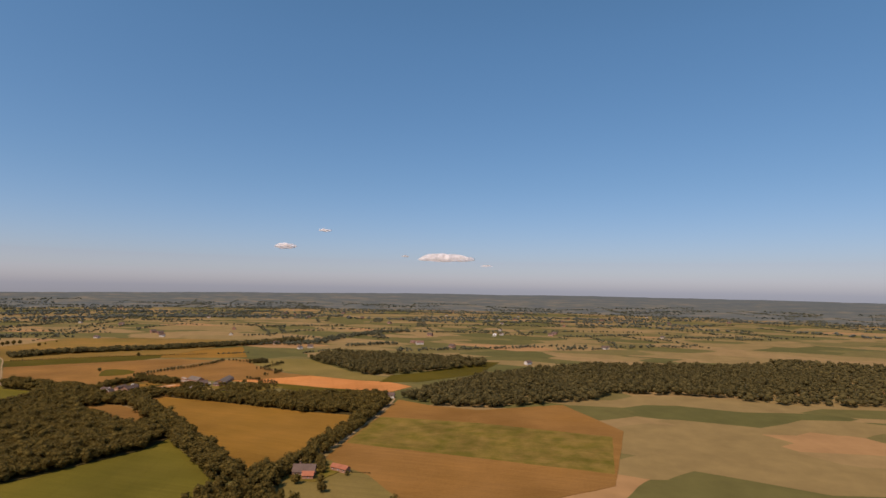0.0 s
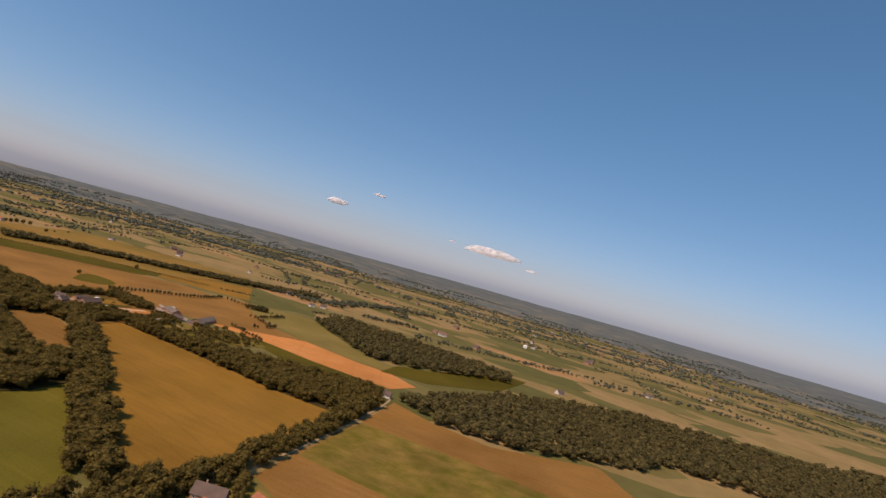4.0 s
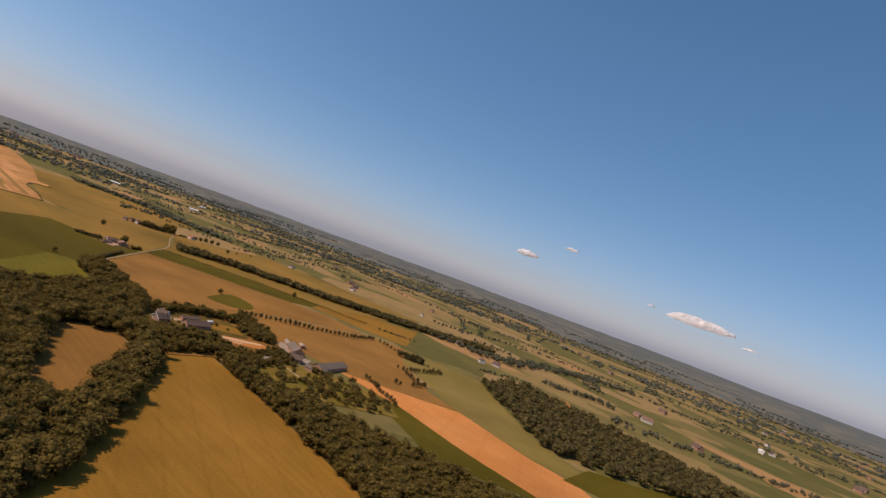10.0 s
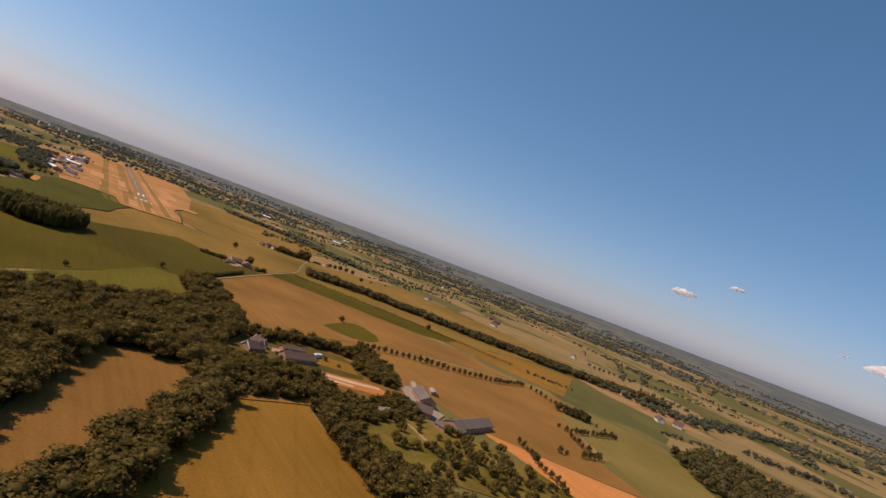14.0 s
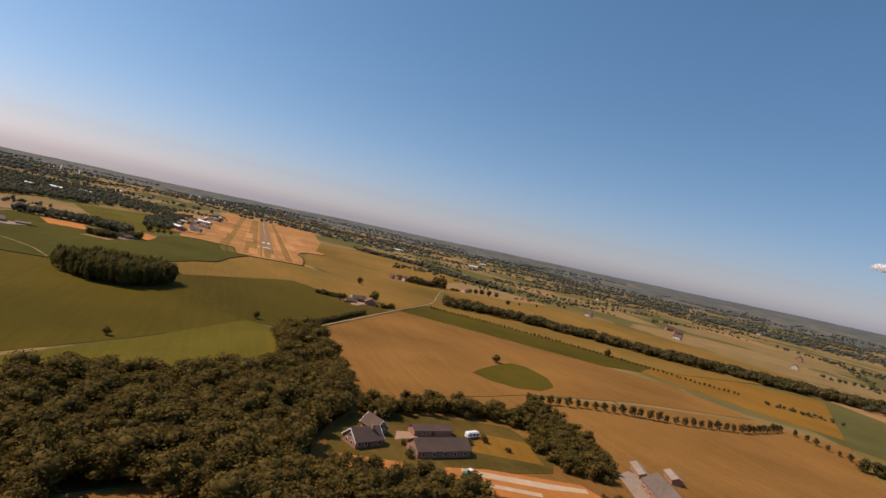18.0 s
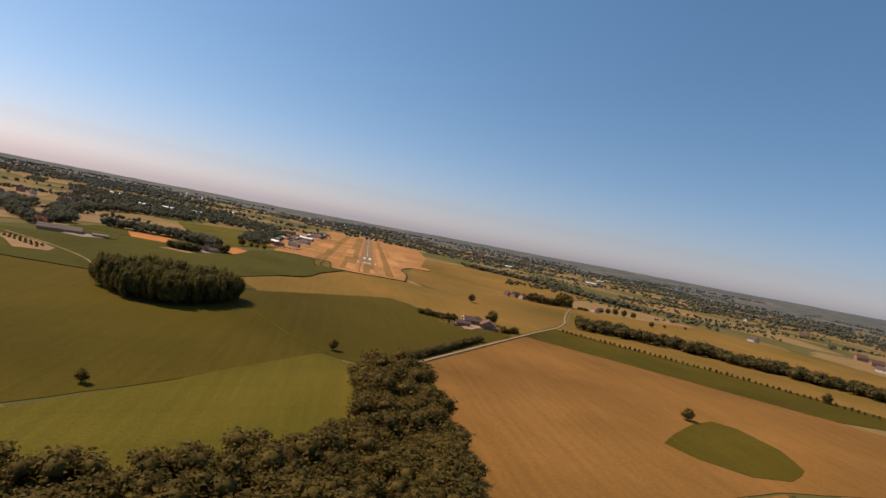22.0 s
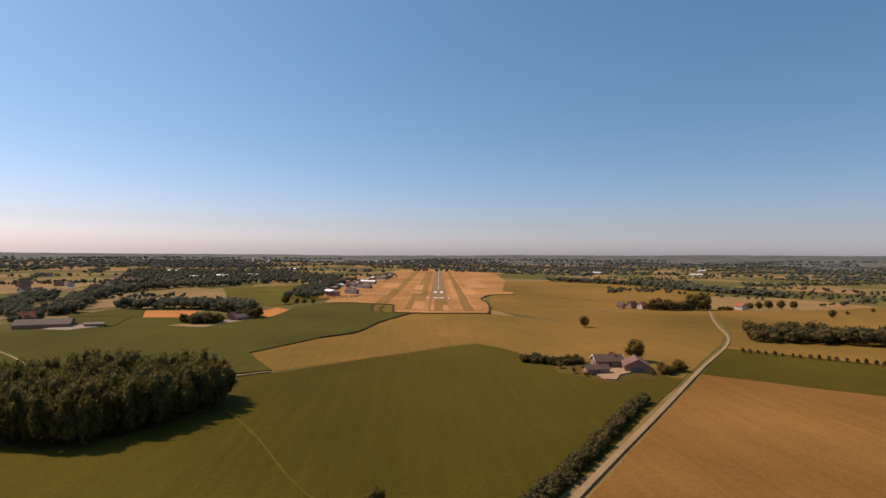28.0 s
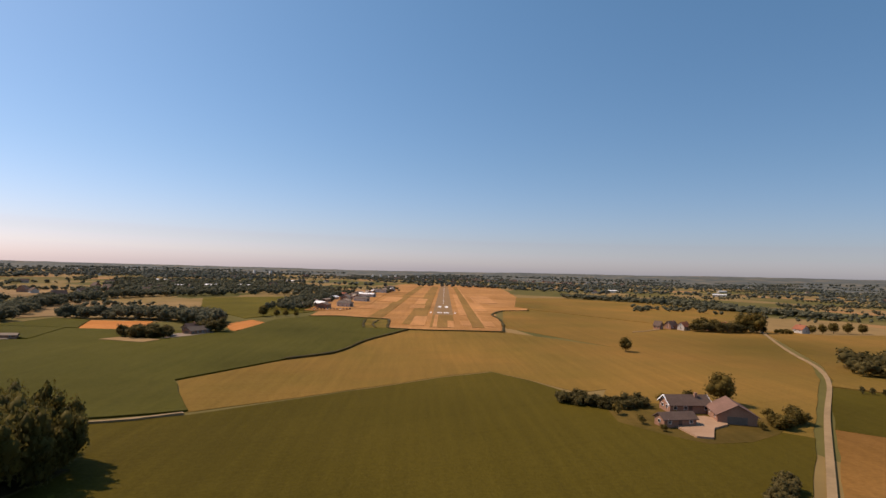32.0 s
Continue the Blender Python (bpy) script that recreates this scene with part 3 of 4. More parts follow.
def yard(pts, label, material=None):
    FIELD_Z[0] += 0.004
    return tagged(part("yard", prism(pts, -0.2, FIELD_Z[0] + 0.03), material or M_YARD), label, "yard", kind="structure")


field("farm_lawn", [(4, -172), (8, -150), (22, -124), (60, -118), (90, -124), (96, -150), (86, -166), (56, -168), (40, -186), (12, -186)], M_LAWN, "lawn and gravel round the farmhouse, coloured darker for shade")
yard([(10, -160), (30, -164), (34, -170), (28, -176), (12, -172)], "bare reddish lawn before the farmhouse", M_SOIL)
yard([(33, -146), (36, -138), (58, -138), (58, -143), (40, -144)], "pale farmyard between the barns")
yard([(60, -152), (86, -160), (90, -140), (72, -134)], "small mown paddock beside the barn", M_STUBBLE)
yard([(44, -166), (60, -166), (92, -174), (96, -186), (84, -190), (56, -184), (42, -180)], "bare reddish paddock beside the barn", M_SOIL)
yard([(50, -166), (78, -174), (92, -177), (91, -180), (76, -178), (49, -170)], "pale sand riding ground", M_SAND)
yard([(50, -174), (72, -181), (71, -183.5), (49, -176.5)], "pale sand riding ground", M_SAND)
yard([(94, -212), (104, -196), (116, -164), (124, -160), (128, -168), (118, -192), (124, -204), (112, -214)], "worn concrete farmyard", M_CONCRETE)
yard([(79, 137), (83, 136), (88, 145), (94, 149), (96, 153), (92, 158), (84, 157), (80, 153), (78, 147)], "pale pinkish paved farmyard")
yard([(-222, 274), (-206, 272), (-196, 288), (-212, 304), (-224, 300)], "pale concrete farmyard", M_CONCRETE)
yard([(-128, 302), (-118, 318), (-112, 336), (-122, 340), (-130, 322)], "grey concrete farmyard", M_CONCRETE)
yard([(-96, 520), (-60, 530), (-44, 640), (-34, 1200), (-64, 1210), (-96, 760)], "tan airfield apron in front of the hangars", M_DRYGRASS)
yard([(-166, -482), (-126, -490), (-132, -516), (-165, -508)], "gravel farmyard between trees", M_GARDEN)

# ---- distance ----
def rise(x, y):
    """Height of the far slope at a place: low hills round the plain, higher towards the east."""
    dx, dy = x + 150, y + 300
    r, a = math.hypot(dx, dy), math.atan2(dx, dy)
    share = float(np.interp(r, [2900, 3400, 3800, 4200, 4230], [0, 0.28, 0.65, 1.0, 0.2]))
    top = float(np.interp(math.degrees(a), [-180, -60, 0, 38, 75, 110, 180], [20, 20, 26, 60, 86, 90, 20]))
    return (top + 5 * noise.noise((math.sin(a) * 9, math.cos(a) * 9, r * 0.002)) + 2.5 * noise.noise((math.sin(a) * 60, math.cos(a) * 60, 0))) * share


def ridge():
    bm, rings, n = bmesh.new(), [], 420
    for r in (2880, 3100, 3400, 3600, 3800, 4000, 4100, 4200, 4230):
        ring = []
        for i in range(n):
            a = 2 * math.pi * i / n
            x, y = -150 + r * math.sin(a), -300 + r * math.cos(a)
            ring.append(bm.verts.new((x, y, rise(x, y) - (2 if r < 2900 else 0))))
        rings.append(ring)
    for a, b in zip(rings, rings[1:]):
        for i in range(n):
            j = (i + 1) % n
            bm.faces.new((a[i], a[j], b[j], b[i]))
    bmesh.ops.recalc_face_normals(bm, faces=bm.faces)
    return bm


tagged(part("backdrop", ridge(), M_DISTANCE_HAZE), "far wooded hills on the horizon, coloured blue-grey for haze", "hills", kind="structure")


# ---- trees ----
def ico(sub):
    bm = bmesh.new()
    bmesh.ops.create_icosphere(bm, subdivisions=sub, radius=1)
    v = np.array([p.co[:] for p in bm.verts])
    f = np.array([[q.index for q in p.verts] for p in bm.faces])
    bm.free()
    return v, f


ICO0, ICO1, ICO3 = ico(1), ico(2), ico(3)


def join(pieces):
    vs, fs, n = [], [], 0
    for v, f in pieces:
        vs.append(v)
        fs.append(f + n)
        n += len(v)
    return np.concatenate(vs), np.concatenate(fs)


def crown_arrays(rng, height, radius, leaves=420, leaf=0.55, base=0.22, clumps=14, core=ICO0, heart=0.7, reach=(0.35, 0.72), puff=(0.34, 0.52)):
    """A crown of leafy clumps round a dark heart: many small leaf pieces with gaps and an uneven outline."""
    pieces, mid = [], height * (base + 1) / 2
    half = height * (1 - base) / 2
    centres = []
    for _ in range(clumps):
        d = rng.normal(size=3)
        d /= np.linalg.norm(d)
        k = rng.uniform(*reach)
        c = np.array([d[0] * radius * k, d[1] * radius * k, mid + d[2] * half * k])
        centres.append((c, radius * rng.uniform(*puff)))
    for c, r in centres:
        v, f = core
        pieces.append((v * r * heart * rng.uniform(0.8, 1.15, (len(v), 1)) + c, f))
    n = leaves // clumps
    for c, r in centres:
        d = rng.normal(size=(n, 3))
        d /= np.linalg.norm(d, axis=1)[:, None]
        p = c + d * r * rng.uniform(0.8, 1.15, (n, 1))
        t1 = rng.normal(size=(n, 3))
        t1 /= np.linalg.norm(t1, axis=1)[:, None]
        t2 = np.cross(t1, d + 0.6 * rng.normal(size=(n, 3)))
        t2 /= np.linalg.norm(t2, axis=1)[:, None] + 1e-9
        s = leaf * rng.uniform(0.6, 1.4, (n, 1))
        v = np.stack([p - t1 * s * 0.5, p + t1 * s * 0.5, p + t2 * s * 0.9], 1).reshape(-1, 3)
        pieces.append((v, np.arange(3 * n).reshape(-1, 3)))
    return join(pieces)


def trunk_mesh(rng, height, girth):
    """A tapered trunk with five limbs."""
    pieces = []

    def limb(a, b, ra, rb, sides=7):
        a, b = np.array(a, float), np.array(b, float)
        d = (b - a) / np.linalg.norm(b - a)
        u = np.cross(d, (0.3, 0.9, 0.2))
        u /= np.linalg.norm(u)
        w = np.cross(d, u)
        ang = np.linspace(0, 2 * np.pi, sides, endpoint=False)
        ring = np.cos(ang)[:, None] * u + np.sin(ang)[:, None] * w
        v = np.concatenate([a + ring * ra, b + ring * rb])
        f = []
        for i in range(sides):
            j = (i + 1) % sides
            f += [(i, j, sides + j), (i, sides + j, sides + i)]
        pieces.append((v, np.array(f)))

    limb((0, 0, -0.3), (0, 0, height * 0.4), girth, girth * 0.65)
    limb((0, 0, height * 0.4), (girth * 0.4, 0.1, height * 0.8), girth * 0.65, girth * 0.15)
    for k in range(5):
        a = 2 * math.pi * k / 5 + rng.uniform(-0.4, 0.4)
        z = height * rng.uniform(0.3, 0.5)
        limb((0, 0, z), (math.cos(a) * height * 0.2, math.sin(a) * height * 0.2, z + height * 0.2), girth * 0.4, girth * 0.1, 5)
    v, f = join(pieces)
    return mesh_from("trunk", v, f)


def make_tree(name, seed, height, radius, material, leaves=1100, leaf=0.45, base=0.2, clumps=20):
    rng = np.random.default_rng(seed)
    ob = new(name)
    part("trunk", trunk_mesh(rng, height, height * 0.028), M_BARK, ob)
    part("crown", mesh_from("crown", *crown_arrays(rng, height, radius, leaves, leaf, base, clumps)), material, ob)
    return ob


def inside(p, poly):
    hit = False
    for (x0, y0), (x1, y1) in zip(poly, poly[1:] + poly[:1]):
        if (y0 > p[1]) != (y1 > p[1]) and p[0] < (x1 - x0) * (p[1] - y0) / (y1 - y0) + x0:
            hit = not hit
    return hit


WOOD_KINDS = [crown_arrays(np.random.default_rng(40 + k), 1.0, 0.30 + 0.03 * (k % 3), 480, 0.068, 0.06, 10, heart=0.74, reach=(0.3, 0.74), puff=(0.38, 0.56)) for k in range(8)]
NEAR_KINDS = [crown_arrays(np.random.default_rng(140 + k), 1.0, 0.30 + 0.03 * (k % 3), 1040, 0.048, 0.06, 13, heart=0.74, reach=(0.3, 0.72), puff=(0.36, 0.54)) for k in range(8)]
POPLAR_KINDS = []
for k in range(8):
    pv, pf = crown_arrays(np.random.default_rng(60 + k), 0.60, 0.125 + 0.02 * (k % 3), 680, 0.036, 0.02, 13, heart=0.76, reach=(0.25, 0.72), puff=(0.50, 0.74))
    POPLAR_KINDS.append((pv * np.array([1, 1, 1 / 0.60]), pf))
MID_KINDS = [crown_arrays(np.random.default_rng(70 + k), 1.0, 0.42, 120, 0.13, 0.0, 6, heart=0.82, reach=(0.25, 0.58), puff=(0.44, 0.64)) for k in range(6)]
FAR_KINDS = [crown_arrays(np.random.default_rng(80 + k), 1.0, 0.42, 10, 0.18, 0.0, 2, heart=0.95, reach=(0.3, 0.6), puff=(0.5, 0.7)) for k in range(6)]


def planted(places, kinds, rng, heights, spread=1.0):
    """Joined trees at places x, y: each one of a few kinds, turned and sized by chance."""
    pieces = []
    for x, y in places:
        v, f = kinds[rng.integers(len(kinds))]
        h, a = rng.uniform(*heights), rng.uniform(0, 6.28)
        w = h * rng.uniform(0.85, 1.2) * spread
        c, s = math.cos(a), math.sin(a)
        pieces.append((np.stack([x + (v[:, 0] * c - v[:, 1] * s) * w, y + (v[:, 0] * s + v[:, 1] * c) * w, v[:, 2] * h - 0.2 + (rise(x, y) if x * x + y * y > 6e6 else 0)], 1), f))
    return join(pieces)


def fill(poly, gap, rng, holes=()):
    xs, ys = [p[0] for p in poly], [p[1] for p in poly]
    out = []
    y = min(ys)
    while y < max(ys):
        x = min(xs)
        while x < max(xs):
            p = (x + rng.uniform(-0.45, 0.45) * gap, y + rng.uniform(-0.45, 0.45) * gap)
            if inside(p, poly) and not any(inside(p, h) for h in holes):
                out.append(p)
            x += gap
        y += gap
    return out


def band(line, width, gap, rng):
    out = []
    for a, b in zip(line, line[1:]):
        a, b = Vector(a), Vector(b)
        n = max(1, int((b - a).length / gap))
        d = (b - a).normalized()
        for i in range(n):
            for k in range(max(1, int(width / gap))):
                p = a.lerp(b, (i + rng.uniform(0, 1)) / n) + Vector((-d.y, d.x)) * rng.uniform(-width / 2, width / 2)
                out.append((p.x, p.y))
    return out


def wood(name, places, label, material=M_LEAF, heights=(12, 18), kinds=WOOD_KINDS, seed=1, spread=1.0):
    if not places:
        return None
    rng = np.random.default_rng(seed)
    return tagged(part(name, mesh_from(name, *planted(places, kinds, rng, heights, spread)), material), label, "wood", kind="stuff")


R = np.random.default_rng(5)
CLEARING = [(-60, -194), (-42, -187), (-27, -197), (-24, -213), (-35, -246), (-68, -286), (-89, -312), (-100, -294)]
wood("wood", fill([(-260, -235), (-116, -180), (-96, -138), (-75, -118), (-62, -111), (-48, -115), (-27, -105), (-14, -88), (3, -68), (5, -48), (0, -26), (2, -14), (14, -4), (26, -9), (28, -24), (28, -45), (25, -85), (21, -122), (4, -147), (-5, -175), (-10, -224), (-26, -219), (-35, -241),
                   (-67, -285), (-89, -313), (-111, -345), (-142, -353), (-227, -330), (-305, -308)], 5.6, R, [CLEARING]), "dense dark green broadleaf wood round a clearing", heights=(8, 13), kinds=NEAR_KINDS, seed=2, spread=1.5)
wood("tree_belt", band([(-16, -226), (-62, -296), (-114, -366), (-180, -456)], 17, 4.2, R), "belt of broadleaf trees between two fields", heights=(8, 12), seed=3, spread=1.5)
wood("tree_belt", fill([(27, -222), (38, -232), (44, -268), (58, -305), (82, -360), (98, -396), (120, -434), (100, -455), (20, -449), (12, -400), (23, -298)], 5.2, R), "wide belt of dark trees along the stubble field", heights=(7.5, 11), seed=4, spread=1.4)
wood("tree_belt", band([(80, -455), (37, -464), (-38, -471), (-104, -478), (-174, -480)], 13, 4.4, R), "row of full trees along the lane", heights=(8, 12), seed=5, spread=1.35)
wood("wood", fill([(-178, -462), (-133, -486), (-181, -570), (-269, -609), (-338, -479), (-269, -465)], 6.5, R, [[(-118, -482), (-172, -484), (-205, -508), (-228, -560), (-190, -580), (-125, -530)]]), "dark trees round the farmstead", heights=(9, 14), seed=6)
wood("wood", fill([(-121, 80), (-107, 66), (-94, 59), (-80, 61), (-71, 72), (-63, 87), (-57, 100), (-59, 112), (-76, 122), (-116, 120), (-132, 100)], 3.2, R), "stand of tall poplars in the middle of a green field", M_LEAF_POPLAR, (11.5, 17.5), POPLAR_KINDS, 7, 1.0)
wood("wood", fill([(375, -205), (480, -200), (482, -330), (470, -488), (408, -498), (267, -391), (250, -360)], 9, R), "large dark wood behind the pasture", M_LEAF_DARK, (9, 13), MID_KINDS, 8, 1.25)
wood("wood", fill([(112, -464), (140, -470), (311, -520), (468, -660), (550, -880), (520, -990), (340, -970), (250, -830), (235, -690), (180, -675), (90, -566), (88, -510)], 9, R), "long dark wood south of the lane", M_LEAF_DARK, (9, 13), MID_KINDS, 9, 1.25)
wood("wood", fill([(550, -880), (520, -990), (340, -970), (250, -830), (225, -860), (245, -960), (330, -1120), (640, -1150), (680, -1010)], 11, R), "far end of the long dark wood", M_LEAF_DARK, (9, 13), FAR_KINDS, 52, 1.4)
wood("hedge_belt", band([(206, 246), (226, 238), (254, 236), (292, 216), (340, 182), (400, 130), (462, 84), (560, 28), (660, -20)], 32, 4.6, R), "broad hedge of trees beyond the green strip", M_LEAF_DARK, (7, 11.5), MID_KINDS, 10, 1.25)
wood("tree_belt", band([(27, -121), (52, -114), (78, -111), (98, -116)], 14, 3.6, R), "trees sheltering the farmyard", M_LEAF, (6, 9), seed=11, spread=1.4)
wood("tree_belt", fill([(30, -222), (44, -236), (72, -228), (98, -216), (104, -206), (100, -186), (92, -186), (84, -200), (58, -202), (44, -208)], 4.4, R), "trees and shrubs between the farm buildings", M_LEAF, (4, 7), seed=12, spread=1.4)
wood("tree_belt", fill([(88, -150), (96, -130), (98, -112), (118, -92), (126, -100), (124, -130), (118, -156), (104, -172), (92, -166)], 4.4, R), "dense trees behind the sand riding ground", M_LEAF, (5, 8), seed=13, spread=1.4)
wood("copse", fill([(-8, -176), (6, -172), (20, -176), (34, -174), (46, -180), (50, -196), (48, -214), (30, -217), (4, -219), (-8, -216)], 4.3, R, [[(17, -208), (31, -208), (31, -199), (17, -199)]]), "trees in front of the farmhouse", M_LEAF, (5.5, 9), seed=14, spread=1.35)

# mid-distance belts and hedges to the east
for k, (line, width, gap, low, high, label) in enumerate((
        ([(485, 104), (549, 80), (541, 17), (578, -22)], 16, 6, 5, 9, "ragged tree belt along a field path"),
        ([(569, -40), (622, -79), (720, -66), (807, -61), (960, -85), (1055, -137)], 44, 9, 7, 11, "long dense dark wood across the plain"),
        ([(603, -162), (646, -195), (680, -213), (680, -251)], 16, 6, 5, 9, "line of trees between pastures"),
        ([(448, -146), (483, -158), (534, -174)], 8, 5, 3, 6, "loose row of bushes at a pasture's edge"),
        ([(376, -19), (396, -36), (417, -54)], 5, 3, 2.5, 4.5, "clipped field hedge"),
        ([(711, 161), (769, 126), (928, 121), (947, 65)], 14, 8, 4, 8, "hedgerow with trees across pastures"),
        ([(1041, 485), (1031, 346), (991, 217)], 14, 9, 5, 9, "far hedgerow along a lane"))):
    wood("hedge_belt", band(line, width, gap, R), label, M_LEAF_FAR_HAZE, (low, high), MID_KINDS, 90 + k, 1.2)
wood("copse", fill([(296, -142), (318, -146), (322, -160), (304, -160)], 4.2, R), "group of dark round trees beside a plantation", M_LEAF_DARK, (7, 9.5), WOOD_KINDS, 97, 1.3)

# countable rows and single trees
ROW_TREE = make_tree("row_tree", 11, 6.0, 2.2, M_LEAF_DARK, 420, 0.45, 0.06, 10)
tagged(ROW_TREE, "small round tree in a planted row", "tree", "trees of the curved row")


def tree_row(line, gap, source, group, seed, low=0.8, high=1.15):
    rng = random.Random(seed)
    for a, b in zip(line, line[1:]):
        a, b = Vector(a), Vector(b)
        n = max(1, round((b - a).length / gap))
        for i in range(n):
            p = a.lerp(b, (i + 0.5) / n)
            k = rng.uniform(low, high)
            t = copy_thing(source, pose(p.x + rng.uniform(-0.5, 0.5), p.y + rng.uniform(-0.5, 0.5), 0, 0, 0, rng.uniform(0, 360)))
            t.scale = (k, k, k)
            tagged(t, group=group)


ROW_TREE.matrix_world = pose(122, -86, 0)
tree_row([(128, -84), (168, -84), (215, -95), (262, -98), (308, -87)], 5.6, ROW_TREE, "trees of the curved row", 1, 0.8, 1.1)
tree_row([(310, -90), (309, -118), (306, -146), (315, -166), (316, -182), (311, -197)], 6.5, ROW_TREE, "trees of the small plantation", 5, 0.6, 0.9)
tree_row([(170, 198), (215, 166), (260, 128), (300, 84), (330, 44), (352, 14), (371, -3)], 3.6, ROW_TREE, "trees along the green strip", 2, 0.4, 0.56)
for seed, line in ((3, [(245, -185), (250, -196), (272, -194), (312, -191)]), (4, [(243, -202), (233, -224), (235, -238), (212, -239)]), (6, [(192, -235), (203, -237)]), (7, [(165, -227), (158, -247), (151, -262), (146, -284)]), (8, [(146, -286), (130, -284), (112, -278)])):
    tree_row(line, 6.0, ROW_TREE, "trees of the small plantation", seed, 0.65, 1.05)
OAK = make_tree("field_tree", 21, 10.0, 4.9, M_LEAF, 1700, 0.5, 0.1, 26)
tagged(OAK, "lone round tree standing in a field", "tree", "lone field trees")
OAK.matrix_world = pose(145, -4, 0)
OAK.scale = (0.62, 0.62, 0.55)
for x, y, k in ((-72, -54, 0.42), (-6, 25, 0.5), (121, 297, 0.8), (107, 176, 1.05), 
                (303, 82, 0.7), (-114, 452, 0.9), (-104, 455, 0.6), (-98, 460, 0.55), (-90, 462, 0.5), (348, 360, 0.7), (379, 382, 0.4), (423, 406, 0.4),
                (270, 418, 1.6), (262, 424, 1.5), (224, 420, 1.0), (231, 424, 1.1), (238, 422, 1.0), (244, 420, 0.8), (318, 424, 0.7), (328, 426, 0.8), (340, 430, 0.9), (352, 430, 0.9), (366, 432, 0.8),
                (-166, -512, 0.6), (-172, -498, 0.7), (-147, -521, 0.35), (-180, -520, 0.7), (-140, -488, 0.8), (-130, -493, 0.75), (-143, -500, 0.75), (-148, -504, 0.6), (-136, -496, 0.85), (-150, -482, 0.8), (34, -184, 0.8), (40, -190, 0.95), (22, -182, 0.8), (28, -190, 0.7), (45, -184, 0.8), (14, -190, 0.9)):
    copy_thing(OAK, pose(x, y, 0, 0, 0, x * 7)).scale = (k, k, k)
SHRUB = make_tree("shrub", 31, 3.6, 1.9, M_LEAF, 300, 0.3, 0.02, 8)
tagged(SHRUB, "low leafy garden shrub", "shrub", "shrubs of the farm garden")
SHRUB.matrix_world = pose(96, -270, 0)
sr = random.Random(8)
for k in range(150):
    x, y = sr.uniform(60, 145), sr.uniform(-304, -222)
    if inside((x, y), [(30, -229), (99, -221), (129, -240), (147, -274), (127, -307), (85, -292), (59, -279), (40, -256)]) and (y < -250 or x > 100 or sr.random() < 0.3):
        g = sr.uniform(0.6, 2.0)
        copy_thing(SHRUB, pose(x, y, 0, 0, 0, sr.uniform(0, 360))).scale = (g, g, g)
for x, y, g in ((70, 150, 0.9), (73, 143, 0.7), (102, 146, 0.8), (108, 150, 1.3), (86, 174, 1.2), (96, 175, 1.5), (103, 170, 1.0), (111, 158, 1.1), (84, 160, 0.5), (67, 160, 1.2), (118, 158, 1.4), (122, 162, 1.0),
                (31, -134, 0.9), (35, -150, 0.8), (12, -164, 1.0), (62, -146, 0.9), (70, -142, 1.2), (76, -150, 0.8), (34, -160, 1.1), (8, -168, 1.4), (110, -202, 1.2), (98, -218, 1.3), (122, -214, 1.0), (104, -190, 1.1)):
    copy_thing(SHRUB, pose(x, y, 0.1, 0, 0, x * 11)).scale = (g, g, g)
for k in range(14):
    copy_thing(SHRUB, pose(-224 + 5.2 * (k % 7), 206 - 4.2 * (k % 7) + 7 * (k // 7) - 5, 0.1, 0, 0, 40 * k)).scale = (0.7, 0.7, 0.8)
wood("garden_hedge", band([(53, 176), (60, 172), (70, 168), (80, 172)], 6, 1.6, R), "thick dark hedge beside the farm", M_LEAF_DARK, (2.6, 5), WOOD_KINDS, 48, 1.5)
wood("garden_hedge", band([(106, 147), (112, 151), (119, 155)], 5, 1.8, R), "bushy shrubs beside the barn", M_LEAF, (2.5, 5), WOOD_KINDS, 49, 1.4)
wood("copse", fill([(216, 414), (246, 412), (274, 414), (276, 426), (246, 424), (220, 424)], 4.2, R), "dense trees round the farm on the lane", M_LEAF_DARK, (6, 10), WOOD_KINDS, 50, 1.4)
wood("farm_hedge", band([(-141, -521), (-139, -527), (-138, -534)], 1.0, 0.7, R), "thin dark clipped hedge beside the red-roofed shed", M_LEAF_DARK, (1.0, 1.5), MID_KINDS, 46, 0.8)
wood("lane_hedge", band([(23, 24), (34, 38), (56, 70), (80, 104)], 3.4, 1.1, R), "thick dark hedge of bushes along the lane", M_LEAF_DARK, (2.4, 4.2), MID_KINDS, 40, 1.0)
wood("copse", fill([(-152, 302), (-124, 303), (-124, 316), (-138, 320), (-152, 314)], 4.0, R), "dense dark copse beside the farm", M_LEAF_DARK, (5.5, 8.5), seed=41, spread=1.3)
wood("tree_belt", fill([(-240, 394), (-208, 398), (-172, 400), (-132, 372), (-124, 384), (-130, 410), (-170, 424), (-240, 412)], 5, R), "belt of trees behind the orange field", M_LEAF_FAR_HAZE, (8, 12), MID_KINDS, 42, 1.1)
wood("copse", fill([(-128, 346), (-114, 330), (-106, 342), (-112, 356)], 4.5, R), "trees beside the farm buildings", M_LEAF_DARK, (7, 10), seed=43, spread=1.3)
wood("tree_belt", band([(-262, 352), (-290, 430), (-330, 540), (-330, 620), (-296, 700), (-240, 740)], 24, 5.5, R) + fill([(-300, 372), (-268, 340), (-250, 322), (-262, 304), (-282, 330), (-340, 400), (-380, 520), (-360, 520)], 7, R), "trees round the large farm and along its field", M_LEAF_FAR_HAZE, (7, 11), MID_KINDS, 44, 1.1)
